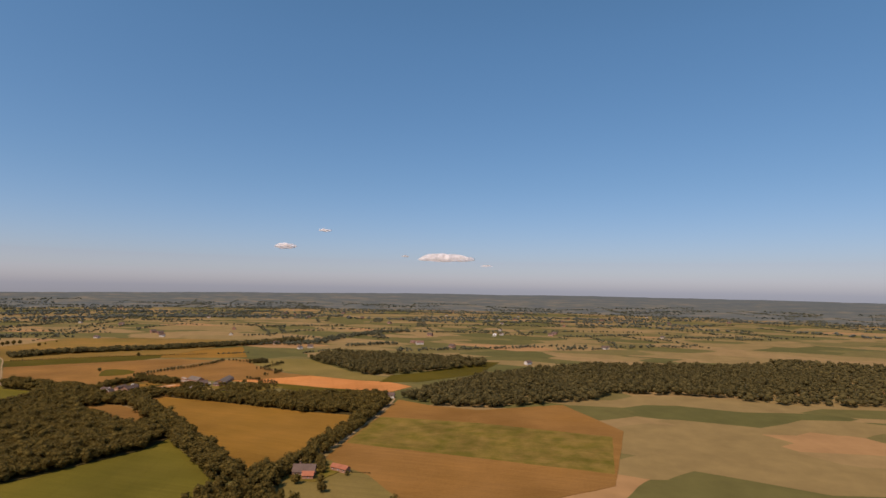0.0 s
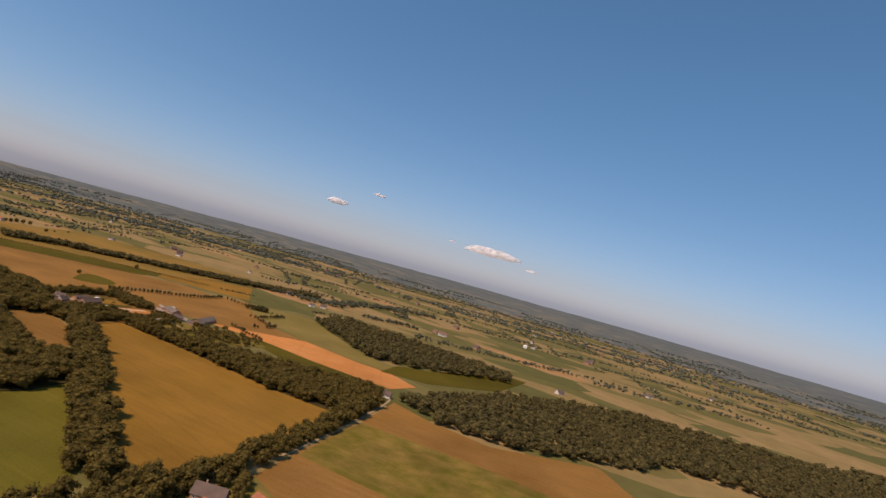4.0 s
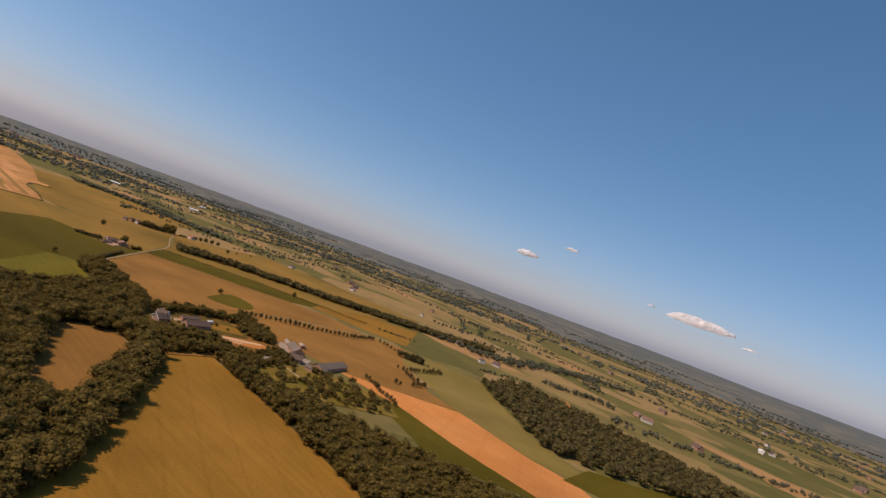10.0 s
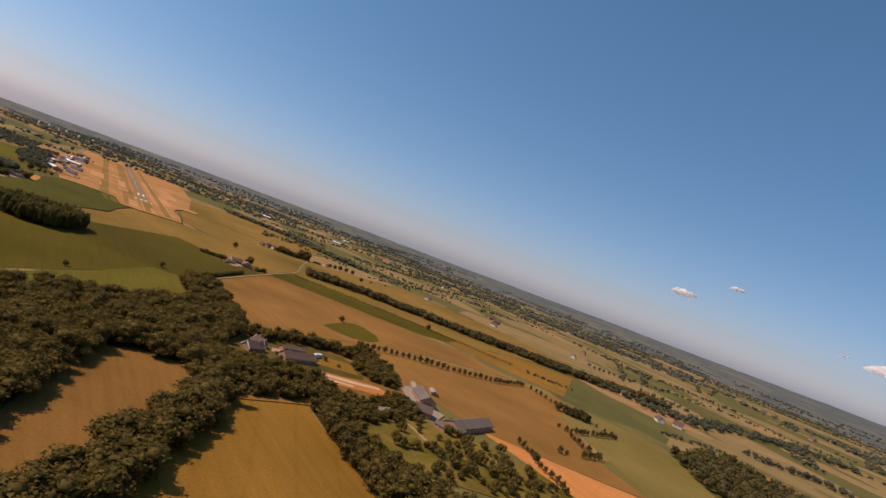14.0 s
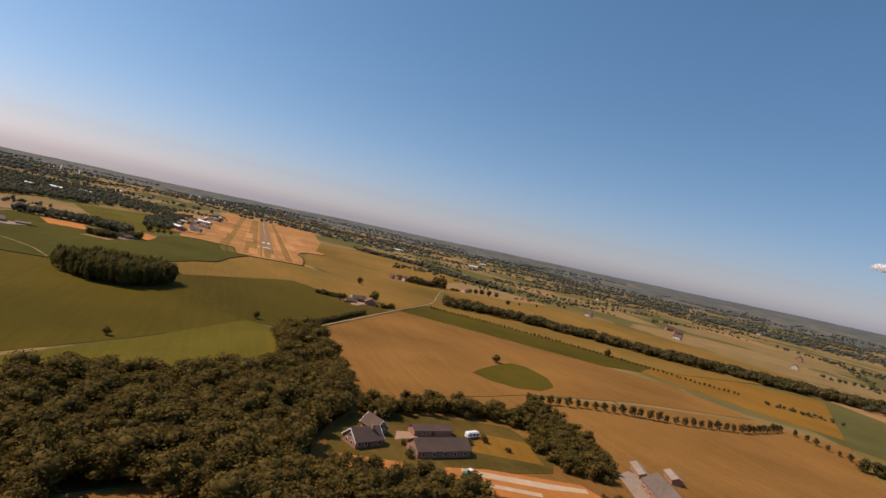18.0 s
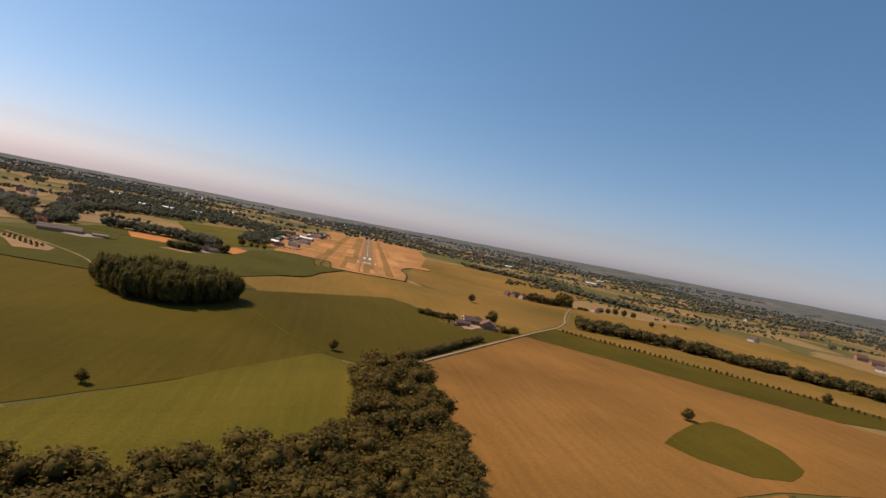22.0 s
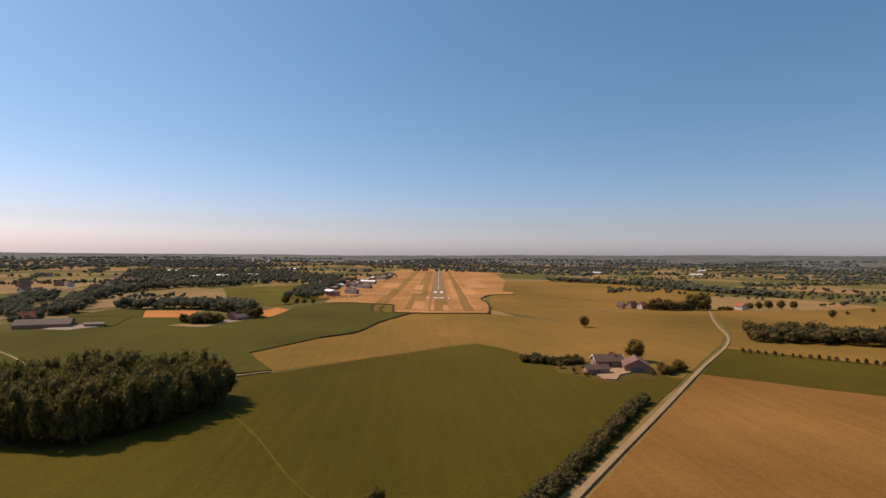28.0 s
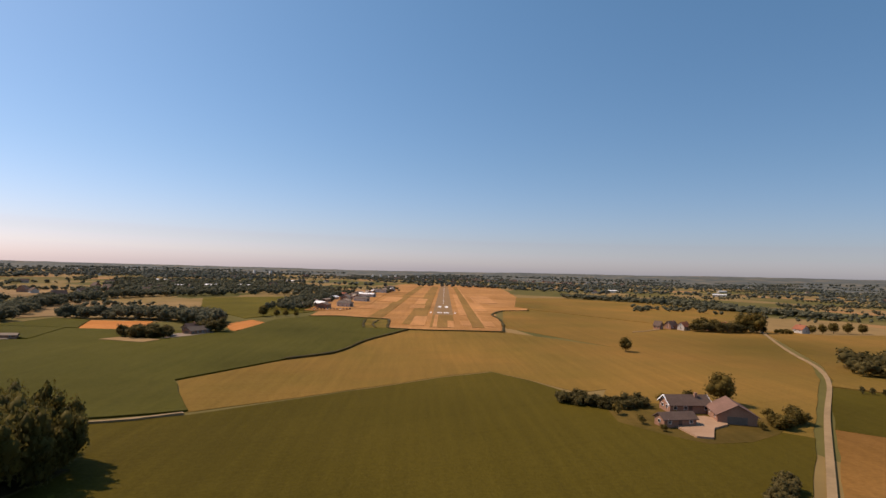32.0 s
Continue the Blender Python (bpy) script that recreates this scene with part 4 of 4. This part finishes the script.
wood("wood", fill([(-354, 690), (-299, 730), (-199, 770), (-130, 800), (-120, 1000), (-300, 1300), (-640, 1250), (-480, 900)], 14, R), "wooded belt with houses beyond the fields", M_LEAF_FAR_HAZE, (7, 11), FAR_KINDS, 45, 1.3)
wood("wood", fill([(386, 815), (400, 700), (454, 568), (470, 590), (440, 720), (420, 860), (260, 960), (250, 940)], 8, R), "long dark wood beyond the farm", M_LEAF_FAR_HAZE, (7, 11), FAR_KINDS, 46, 2.0)
wood("orchard", fill([(284, 412), (300, 412), (300, 428), (284, 428)], 4, R), "small orchard beside the farm", M_LEAF, (3, 4.5), seed=47, spread=1.2)

# far hedges, copses and woods
places = []
FR = np.random.default_rng(77)
for _ in range(430):
    az, r = radians(FR.uniform(-45, 125)), 450 + 2900 * FR.random() ** 0.8
    c = (-100 + r * math.sin(az), -300 + r * math.cos(az))
    if abs(c[0] - 30) < 200 and -500 < c[1] < 1500 or inside(c, [(-350, -700), (700, -950), (700, 250), (300, 500), (-350, 420)]):
        continue
    a = radians(24 + 90 * FR.integers(2) + FR.normal() * 8)
    n = FR.uniform(60, 380)
    d = (math.cos(a) * n, math.sin(a) * n)
    places += band([c, (c[0] + d[0], c[1] + d[1])], FR.choice([6, 10, 36]), 12, FR)
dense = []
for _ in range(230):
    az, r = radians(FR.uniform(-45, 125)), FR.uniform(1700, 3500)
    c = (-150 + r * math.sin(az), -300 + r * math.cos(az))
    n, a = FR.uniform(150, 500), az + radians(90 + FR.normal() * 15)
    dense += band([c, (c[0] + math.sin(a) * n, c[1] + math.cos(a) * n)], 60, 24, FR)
# the blue-green here is haze carried by the leaf colour
wood("far_woods", dense, "distant belts of woodland, coloured blue-green for haze", M_LEAF_HAZE, (8, 13), FAR_KINDS, 21, 1.9)
wood("far_hedges", places, "far hedgerows and copses across the plain", M_LEAF_FAR_HAZE, (4.5, 8.5), FAR_KINDS, 20, 1.45)


# ---- buildings ----
def gable_shape(w, l, eave, ridge, low=-0.3):
    """The walls of a house with two gables; the ridge runs along y."""
    bm = bmesh.new()
    ends = []
    for y in (-l / 2, l / 2):
        ends.append([bm.verts.new(p) for p in ((-w / 2, y, low), (w / 2, y, low), (w / 2, y, eave), (0, y, ridge), (-w / 2, y, eave))])
    a, b = ends
    bm.faces.new(a)
    bm.faces.new(b[::-1])
    for i in range(5):
        j = (i + 1) % 5
        bm.faces.new((a[i], b[i], b[j], a[j]))
    bmesh.ops.recalc_face_normals(bm, faces=bm.faces)
    return bm


def roof_shape(w, l, eave, ridge, over=0.5, thick=0.22):
    bm = bmesh.new()
    slope = (ridge - eave) / (w / 2)
    xo, zo = w / 2 + over, eave - slope * over
    ends = []
    for y in (-l / 2 - over, l / 2 + over):
        ends.append([bm.verts.new(p) for p in ((-xo, y, zo + 0.03), (0, y, ridge + 0.03), (xo, y, zo + 0.03), (xo, y, zo + thick), (0, y, ridge + thick + 0.05), (-xo, y, zo + thick))])
    a, b = ends
    for q in ((0, 1, 4, 5), (1, 2, 3, 4)):
        bm.faces.new([a[i] for i in q])
        bm.faces.new([b[i] for i in q[::-1]])
    for i in range(6):
        j = (i + 1) % 6
        bm.faces.new((a[i], b[i], b[j], a[j]))
    bmesh.ops.recalc_face_normals(bm, faces=bm.faces)
    return bm


def box_part(name, x0, x1, y0, y1, z0, z1, m, parent, label=""):
    bm = bmesh.new()
    slab(bm, x0, x1, y0, y1, z0, z1)
    return part(name, bm, m, parent, label)


def window(parent, x, y, z, w, h, facing):
    """A framed window; facing is 'x' or 'y' for the wall that it sits in."""
    dx, dy = (0.08, w / 2) if facing == "x" else (w / 2, 0.08)
    f = box_part("window", x - dx, x + dx, y - dy, y + dy, z, z + h, M_PAINT, parent, "white-framed window")
    k = 0.02
    px, py = (dx + k, dy - 0.1) if facing == "x" else (dx - 0.1, dy + k)
    box_part("pane", x - px, x + px, y - py, y + py, z + 0.1, z + h - 0.1, M_GLASS, f)


def house(name, label, x, y, turn, w, l, eave, ridge, wall, roof, side=3, ends=1, chimney=True, door=True, gate=False, category="house", group="", verge=False):
    ob = new(name)
    tagged(ob, label, category, group)
    part("wall", gable_shape(w, l, eave, ridge), wall, ob)
    r = part("roof", roof_shape(w, l, eave, ridge), roof, ob)
    if verge:
        for yy in (-l / 2 - 0.52, l / 2 + 0.52):
            bm = bmesh.new()
            k = (ridge - eave) / (w / 2)
            for s in (-1, 1):
                q = [(0, ridge + 0.3), (s * (w / 2 + 0.5), eave - k * 0.5 + 0.25), (s * (w / 2 + 0.5), eave - k * 0.5 - 0.1), (0, ridge - 0.1)]
                a, b = [bm.verts.new((x0, yy - 0.06, z0)) for x0, z0 in q], [bm.verts.new((x0, yy + 0.06, z0)) for x0, z0 in q]
                bm.faces.new(a)
                bm.faces.new(b[::-1])
                for i in range(4):
                    bm.faces.new((a[i], b[i], b[(i + 1) % 4], a[(i + 1) % 4]))
            bmesh.ops.recalc_face_normals(bm, faces=bm.faces)
            part("verge_board", bm, M_PAINT, r, "white verge board")
    if chimney:
        box_part("chimney", -0.35 + w * 0.12, 0.35 + w * 0.12, l * 0.22 - 0.4, l * 0.22 + 0.4, eave, ridge + 1.0, M_WALL, r, "brick chimney")
    for s in (-1, 1):
        for k in range(side):
            yy = -l / 2 + l * (k + 0.5) / side
            if not (door and s == 1 and k == side // 2):
                window(ob, s * w / 2, yy, min(1.0, eave * 0.4), 1.1, min(1.3, eave * 0.45), "x")
        for k in range(ends):
            window(ob, (k - (ends - 1) / 2) * w / (ends + 0.5), s * l / 2, min(1.0, eave * 0.4), 1.1, min(1.3, eave * 0.45), "y")
        if ends and ridge - eave > 2.2:
            window(ob, 0, s * l / 2, eave + 0.3, 1.0, 1.2, "y")
    if door:
        box_part("door", w / 2 - 0.06, w / 2 + 0.06, -0.55, 0.55, 0, 2.1, M_TILE_DARK, ob, "dark wooden door")
    if gate:
        box_part("gate", -w * 0.25, w * 0.25, -l / 2 - 0.08, -l / 2 + 0.05, 0, eave * 0.85, M_SHEET, ob, "large sliding gate")
        box_part("gate", -w * 0.25, w * 0.25, l / 2 - 0.05, l / 2 + 0.08, 0, eave * 0.85, M_SHEET, ob, "large sliding gate")
    ob.matrix_world = pose(x, y, 0.35, 0, 0, turn)
    return ob


# farm beside the wood
house("farmhouse", "brick farmhouse with dark tiled roof and white gables", 20, -151, -68, 7.5, 11, 2.6, 5.6, M_WALL, M_TILE_DARK, 4, 2, verge=True)
house("farmhouse_wing", "brick farmhouse wing with dark tiled roof and white verge", 27, -139, 22, 6, 8, 2.4, 5.2, M_WALL, M_TILE_DARK, 2, 2, verge=True)
house("barn", "long brick barn with a grey-brown roof", 46, -155, -80, 8, 21, 2.8, 5.4, M_WALL, M_TILE_DARK, 5, 0, False, False, True, "barn")
house("shed", "low shed with a dark roof", 49, -138, -80, 5, 16, 2.4, 3.6, M_WALL, M_TILE_DARK, 2, 0, False, True, False, "shed")
house("cottage", "small pale cottage with a brown roof at the field's edge", 24, -203, -88, 3, 8, 2.0, 2.9, M_WHITE, M_TILE_DARK, 3, 1, False)
# second farm
house("barn", "grey-roofed barn in a farmyard", 120, -185, -20, 10, 22, 3.4, 6.5, M_WALL, M_SHEET, 4, 0, False, False, True, "barn")
house("barn", "very long low barn with a dark grey roof", 132, -218, -70, 11, 40, 3.0, 5.6, M_WALL, M_SHEET, 8, 0, False, False, True, "barn")
house("farmhouse", "brick farmhouse with a brown roof", 104, -208, 60, 7, 10, 2.8, 5.6, M_WALL, M_TILE_DARK, 3, 2)
house("shed", "small grey shed in the farmyard", 106, -226, 20, 5, 7, 2.4, 3.6, M_WALL, M_SHEET, 1, 0, False, True, False, "shed")
house("shed", "small dark shed in the farmyard", 116, -230, -60, 4, 8, 2.4, 3.4, M_WALL, M_SHEET, 1, 0, False, True, False, "shed")
house("shed", "low open-sided shed with a pale roof", 128, -162, -25, 4, 12, 2.0, 2.8, M_WALL, M_CONCRETE, 0, 0, False, False, False, "shed")
house("shed", "low open-sided shed with a pale roof", 141, -166, -25, 4, 9, 2.0, 2.8, M_WALL, M_CONCRETE, 0, 0, False, False, False, "shed")
house("shed", "low pale shed among the shrubs", 72, -216, -80, 4, 9, 2.2, 3.2, M_WHITE, M_CONCRETE, 1, 0, False, True, False, "shed")
# farm in the crop field
house("farmhouse", "long low farmhouse with dark roof and white chimney gable", 90, 166, -88, 7, 13, 2.4, 4.6, M_WALL, M_TILE_DARK, 4, 2, verge=True)
house("stable", "low brick stable with a dark roof", 79, 149, -80, 4.5, 10, 2.1, 3.4, M_WALL, M_TILE_DARK, 3, 1, False)
house("barn", "broad barn with a large brown tiled roof", 99, 156, -15, 10.5, 12, 2.4, 5.2, M_WALL, M_TILE_BROWN, 2, 0, False, False, True, "barn")
# farm on the lane
for n, l, x, y, t, w, le, wm, rm in (("farmhouse", "brick farmhouse with a red roof", 253, 430, 20, 8, 11, M_WALL, M_TILE_RED), ("barn", "brick barn with a dark roof", 242, 432, -70, 8, 14, M_WALL, M_TILE_DARK),
                                   ("cottage", "small white cottage beside the lane", 217, 428, -60, 6, 8, M_WHITE, M_TILE_RED), ("cottage", "small brick cottage beside a drive", 210, 435, -60, 6, 9, M_WALL, M_TILE_DARK), ("shed", "small dark shed beside a drive", 198, 431, 30, 4, 6, M_WALL, M_TILE_DARK),
                                   ("cottage", "pink-walled cottage among trees", 312, 428, 10, 7, 9, M_WHITE, M_TILE_RED)):
    house(n, l, x, y, t, w, le, 3.0, 6.0, wm, rm, 2, 1, n != "shed" and n != "barn", True)
# farm beside the maize
house("barn", "wide barn with a large grey sheet roof", -230, 290, -70, 19, 30, 2.2, 4.6, M_WALL, M_SHEET, 4, 0, False, False, True, "barn")
house("farmhouse", "farmhouse with a red-brown tiled roof", -258, 318, -20, 9, 14, 2.8, 6.2, M_WALL, M_TILE_RED, 4, 2)
house("farmhouse", "white-gabled house between trees", -286, 356, 10, 8, 10, 4.0, 8.4, M_WHITE, M_TILE_DARK, 3, 2)
house("shed", "long low shed at the edge of the maize", -200, 291, -75, 3, 11, 1.8, 2.5, M_WALL, M_CONCRETE, 2, 0, False, False, False, "shed")
house("barn", "grey barn beside a copse", -120, 330, -30, 7, 13, 2.2, 4.0, M_WALL, M_SHEET, 4, 0, False, False, True, "barn")
house("farmhouse", "pale farmhouse beside a copse", -127, 340, -30, 6, 8, 2.4, 4.6, M_WALL, M_TILE_DARK, 2, 2)
# farmstead by the lane
house("farmhouse", "farmhouse with a grey-brown roof among trees", -154, -494, 18, 8, 14, 3.0, 6.6, M_WALL, M_TILE_DARK, 4, 2)
house("barn", "long shed with a bright red tiled roof", -140, -513, -15, 4.8, 13, 2.6, 4.2, M_WALL, M_TILE_RED, 3, 0, False, False, True, "barn")
house("annex", "small annex with a bright red roof", -160, -500, 18, 5, 7, 2.6, 4.4, M_WALL, M_TILE_RED, 1, 1, False)
house("cottage", "small house at the lane junction", 112, -452, 10, 6, 8, 2.8, 5.4, M_WHITE, M_TILE_DARK, 2, 1)
wood("tree_belt", fill([(-130, 520), (-92, 516), (-96, 560), (-104, 640), (-100, 760), (-88, 900), (-130, 900), (-140, 640)], 7, R) + [(-104 + 66 * u + 26 * math.sin(u * 57), 545 + 540 * u) for u in (0.05, 0.1, 0.17, 0.22, 0.3, 0.36, 0.41, 0.5, 0.56, 0.63, 0.7, 0.78, 0.85, 0.9)], "trees and shrubs among the hangars", M_LEAF_FAR_HAZE, (5, 9), MID_KINDS, 51, 1.1)
# hangars on the airfield
for k, (x, y, w, le, h, rm, wm) in enumerate(((-84, 562, 14, 22, 4.2, M_SHEET, M_WALL), (-66, 590, 13, 20, 4.5, M_SHEET, M_WHITE), (-72, 640, 12, 26, 4.0, M_CONCRETE, M_WHITE), (-58, 690, 12, 24, 4.5, M_SHEET, M_WHITE), (-80, 720, 14, 30, 4.0, M_SHEET, M_WALL),
                                            (-60, 800, 14, 30, 4.6, M_PAINT, M_WHITE), (-78, 860, 12, 30, 4.2, M_CONCRETE, M_WHITE), (-52, 960, 16, 36, 5.0, M_SHEET, M_WHITE), (-44, 1130, 18, 44, 5.5, M_SHEET, M_WHITE), (-96, 800, 12, 18, 4.2, M_TILE_RED, M_WHITE))):
    house("hangar", ("pale" if wm == M_WHITE else "dark") + (" airfield hangar with a white roof" if rm == M_PAINT else " airfield hangar with a sheet roof" if rm == M_SHEET else " airfield building with a light roof"), x, y, -8 + 78 * (k % 2), w * 0.8, le * 0.7, h * 0.9, h * 0.9 + 1.5, wm, rm, 3, 0, False, False, True, "hangar", "hangars along the runway")


ar = random.Random(12)
for k in range(18):
    u = (k + 0.5) / 18
    x, y = -104 + 66 * u + ar.uniform(-16, 12), 545 + 540 * u + ar.uniform(-12, 12)
    rm, wm, what = ((M_SHEET, M_WHITE, "grey-roofed pale workshop"), (M_PAINT, M_WHITE, "white-roofed shed"), (M_TILE_DARK, M_WALL, "dark-roofed brick building"), (M_CONCRETE, M_WALL, "low light-roofed store"))[k % 4]
    house("airfield_building", what + " beside the apron", x, y, ar.uniform(-20, 90), ar.uniform(6, 10), ar.uniform(9, 18), ar.uniform(2.6, 4), ar.uniform(4.2, 5.4), wm, rm, 2, 0, False, False, True, "building", "small buildings of the airfield")


def wheel(parent, x, y, r, w):
    bm = bmesh.new()
    bmesh.ops.create_cone(bm, cap_ends=True, segments=16, radius1=r, radius2=r, depth=w, matrix=pose(x, y, r, 0, 90, 0))
    bmesh.ops.bevel(bm, geom=[e for e in bm.edges if abs(e.verts[0].co.x - e.verts[1].co.x) < 1e-4], offset=r * 0.12, segments=2, affect="EDGES")
    ob = part("wheel", bm, M_TYRE, parent, "black rubber wheel")
    bm = bmesh.new()
    bmesh.ops.create_cone(bm, cap_ends=True, segments=12, radius1=r * 0.55, radius2=r * 0.5, depth=w + 0.06, matrix=pose(x, y, r, 0, 90, 0))
    part("hub", bm, M_SHEET, ob)


def bevelled(x0, x1, y0, y1, z0, z1, r):
    bm = bmesh.new()
    slab(bm, x0, x1, y0, y1, z0, z1)
    bmesh.ops.bevel(bm, geom=bm.edges[:], offset=r, segments=3, affect="EDGES")
    return bm


def caravan(x, y, turn):
    ob = tagged(new("caravan"), "white caravan parked beside the barn", "caravan")
    body = part("body", bevelled(-1.15, 1.15, -3, 3, 0.45, 2.6, 0.35), M_PAINT, ob)
    for yy in (-1.9, 0, 1.9):
        for sx in (-1, 1):
            box_part("window", sx * 1.16 - 0.03, sx * 1.16 + 0.03, yy - 0.55, yy + 0.55, 1.4, 2.1, M_GLASS, body)
    box_part("drawbar", -0.08, 0.08, -4.2, -2.8, 0.45, 0.57, M_SHEET, ob)
    for sx in (-1.05, 1.05):
        wheel(ob, sx, 0.2, 0.33, 0.2)
    ob.matrix_world = pose(x, y, 0.5, 0, 0, turn)


def tractor(x, y, turn):
    ob = tagged(new("tractor"), "blue-green farm tractor parked in the yard", "tractor")
    part("bonnet", bevelled(-0.45, 0.45, 0.3, 2.1, 0.7, 1.5, 0.12), M_TEAL, ob)
    cab = part("cab", bevelled(-0.75, 0.75, -1.1, 0.35, 0.9, 2.6, 0.15), M_GLASS, ob, "glazed cab")
    part("cab_roof", bevelled(-0.85, 0.85, -1.2, 0.45, 2.6, 2.8, 0.08), M_PAINT, cab)
    part("exhaust", bevelled(0.3, 0.4, 0.5, 0.6, 1.5, 2.5, 0.02), M_TYRE, ob)
    for sx in (-0.85, 0.85):
        wheel(ob, sx, -0.7, 0.8, 0.45)
        wheel(ob, sx * 0.9, 1.6, 0.5, 0.3)
    ob.matrix_world = pose(x, y, 0.5, 0, 0, turn)


def parked_car(x, y, turn, colour, label):
    ob = tagged(new("car"), label, "car", "cars parked at the airfield")
    bm = bevelled(-0.85, 0.85, -2.1, 2.1, 0.3, 0.85, 0.15)
    part("body", bm, colour, ob)
    bm = bevelled(-0.72, 0.72, -1.5, 0.8, 0.82, 1.42, 0.2)
    part("cabin", bm, M_GLASS, ob, "dark glazed cabin")
    for sx in (-0.78, 0.78):
        for sy in (-1.3, 1.3):
            wheel(ob, sx, sy, 0.32, 0.2)
    ob.matrix_world = pose(x, y, 0.5, 0, 0, turn)


M_TYRE = plain_mat("rubber", (0.03, 0.03, 0.03), (0.05, 0.05, 0.05), 6)
M_TEAL = plain_mat("teal_paint", (0.03, 0.22, 0.20), (0.04, 0.26, 0.24), 3, 0.4)
M_CARPAINT = plain_mat("dark_car_paint", (0.08, 0.02, 0.02), (0.12, 0.03, 0.03), 3, 0.3)
caravan(66, -139, -72)
tractor(50, -172, 30)
for k in range(12):
    parked_car(-88 + 2.9 * k, 534 + 1.2 * k, 8, (M_PAINT, M_SHEET, M_CARPAINT, M_TYRE)[k % 4], ("white car", "grey car", "dark red car", "black car")[k % 4] + " parked beside the apron")

# farm among the pastures
house("farmhouse", "farmhouse with a pale orange gable beside a tall poplar", 711, -290, 30, 10, 16, 4.0, 8.0, M_WHITE, M_TILE_BROWN, 3, 1)
house("barn", "low brown barn beside a far wood", 735, -268, -40, 9, 18, 3.0, 5.6, M_WALL, M_TILE_BROWN, 2, 0, False, False, True, "barn")
# far villages and farms
FARM = house("far_house", "distant white-walled house with a brown roof", 620, 320, 20, 8, 11, 3.2, 6.4, M_WHITE, M_TILE_DARK, 2, 0, False, False)
FARM2 = house("far_house", "distant house with a dark roof", 700, 420, 70, 9, 14, 4.0, 8.0, M_WALL, M_TILE_DARK, 2, 0, False, False)
HALL = house("far_hall", "distant long white hall", -368, 925, 80, 9, 28, 4.0, 5.6, M_WHITE, M_PAINT, 4, 0, False, False, False, "hall")
TOWER = new("tower_block")
tagged(TOWER, "distant pale high-rise block on the skyline", "building")
box_part("wall", -9, 9, -7, 7, -1, 44, M_PAINT, TOWER)
for z in range(3, 42, 5):
    box_part("window", -8, 8, -7.15, -6.9, z, z + 1.8, M_GLASS, TOWER)
TOWER.matrix_world = pose(-656, 2368, 0, 0, 0, 52)
TOWER.scale = (0.5, 0.5, 0.45)
for x, y, k in ((-595, 2384, 0.6), (-690, 2400, 0.4), (-735, 2510, 0.3), (-175, 2450, 0.45), (-140, 2452, 0.5), (-105, 2450, 0.4), (-77, 2455, 0.55), (-30, 2452, 0.45), (22, 2456, 0.5), (60, 2460, 0.35), (1284, 2102, 0.4)):
    copy_thing(TOWER, pose(x, y, 0, 0, 0, 48 + 9 * k)).scale = (k * 0.8, k * 0.8, k * 0.6)
hr = random.Random(4)
for x, y in ((-338, 975), (-298, 1025), (-520, 1200), (-300, 1400), (700, 1250), (480, 1330), (900, 1600), (1023, -400)):
    copy_thing(HALL, pose(x, y, 0.2, 0, 0, hr.uniform(50, 110)))
KEEP_OUT = [(-350, -700), (450, -950), (450, 300), (420, 640), (240, 1650), (-110, 1650), (-350, 480)]
for k in range(190):
    if k < 60:
        x, y = hr.gauss(250, 330), hr.gauss(2400, 160)
    elif k < 90:
        x, y = hr.gauss(-330, 160), hr.gauss(760, 150)
    else:
        az, r = radians(hr.uniform(-40, 115)), 600 + 2200 * hr.random()
        x, y = -100 + r * math.sin(az), -300 + r * math.cos(az)
    if not inside((x, y), KEEP_OUT):
        copy_thing(FARM if hr.random() < 0.5 else FARM2, pose(x, y, 0.2, 0, 0, hr.uniform(0, 180)))


# ---- clouds ----
def cloud(x, y, z, size, flat, seed, label):
    rng = np.random.default_rng(seed)
    pieces = []
    n = 7
    for k in range(n):
        u = -0.42 + 0.84 * k / (n - 1)
        r = (0.20 - 0.5 * u * u) * rng.uniform(0.75, 1.2)
        v, f = ICO3
        d = v * r * (1 + 0.10 * np.sin(v[:, :1] * 5 + k) * np.cos(v[:, 2:] * 6 + 2 * k))
        d[:, 2] = np.where(d[:, 2] < 0, d[:, 2] * 0.35, d[:, 2])
        pieces.append((d + np.array([u, rng.uniform(-0.03, 0.03), rng.uniform(0, 0.05)]), f))
    v, f = join(pieces)
    me = mesh_from("cloud", v * np.array([size, size * 0.6, size * flat * 1.25]), f)
    me.polygons.foreach_set("use_smooth", np.ones(len(f), bool))
    ob = part("cloud", me, M_CLOUD)
    ob.matrix_world = pose(x, y, z, 0, 0, -math.degrees(math.atan2(x, y + 400)))
    tagged(ob, label, "cloud", "small summer clouds")


for k, (az, el, size, flat, label) in enumerate(((74.7, 3.2, 450, 0.42, "long flat white cloud low over the horizon"), (57.9, 4.1, 170, 0.75, "small white cumulus cloud"), (61.8, 5.95, 95, 0.8, "tiny white cloud puff"),
                                               (70.3, 3.5, 55, 0.8, "tiny white cloud puff"), (79.0, 2.6, 90, 0.4, "thin scrap of cloud"))):
    a, e = radians(az), radians(el)
    cloud(-263 + 4450 * math.sin(a), -602 + 4450 * math.cos(a), 117 + 4450 * math.tan(e), size, flat, 60 + k, label)
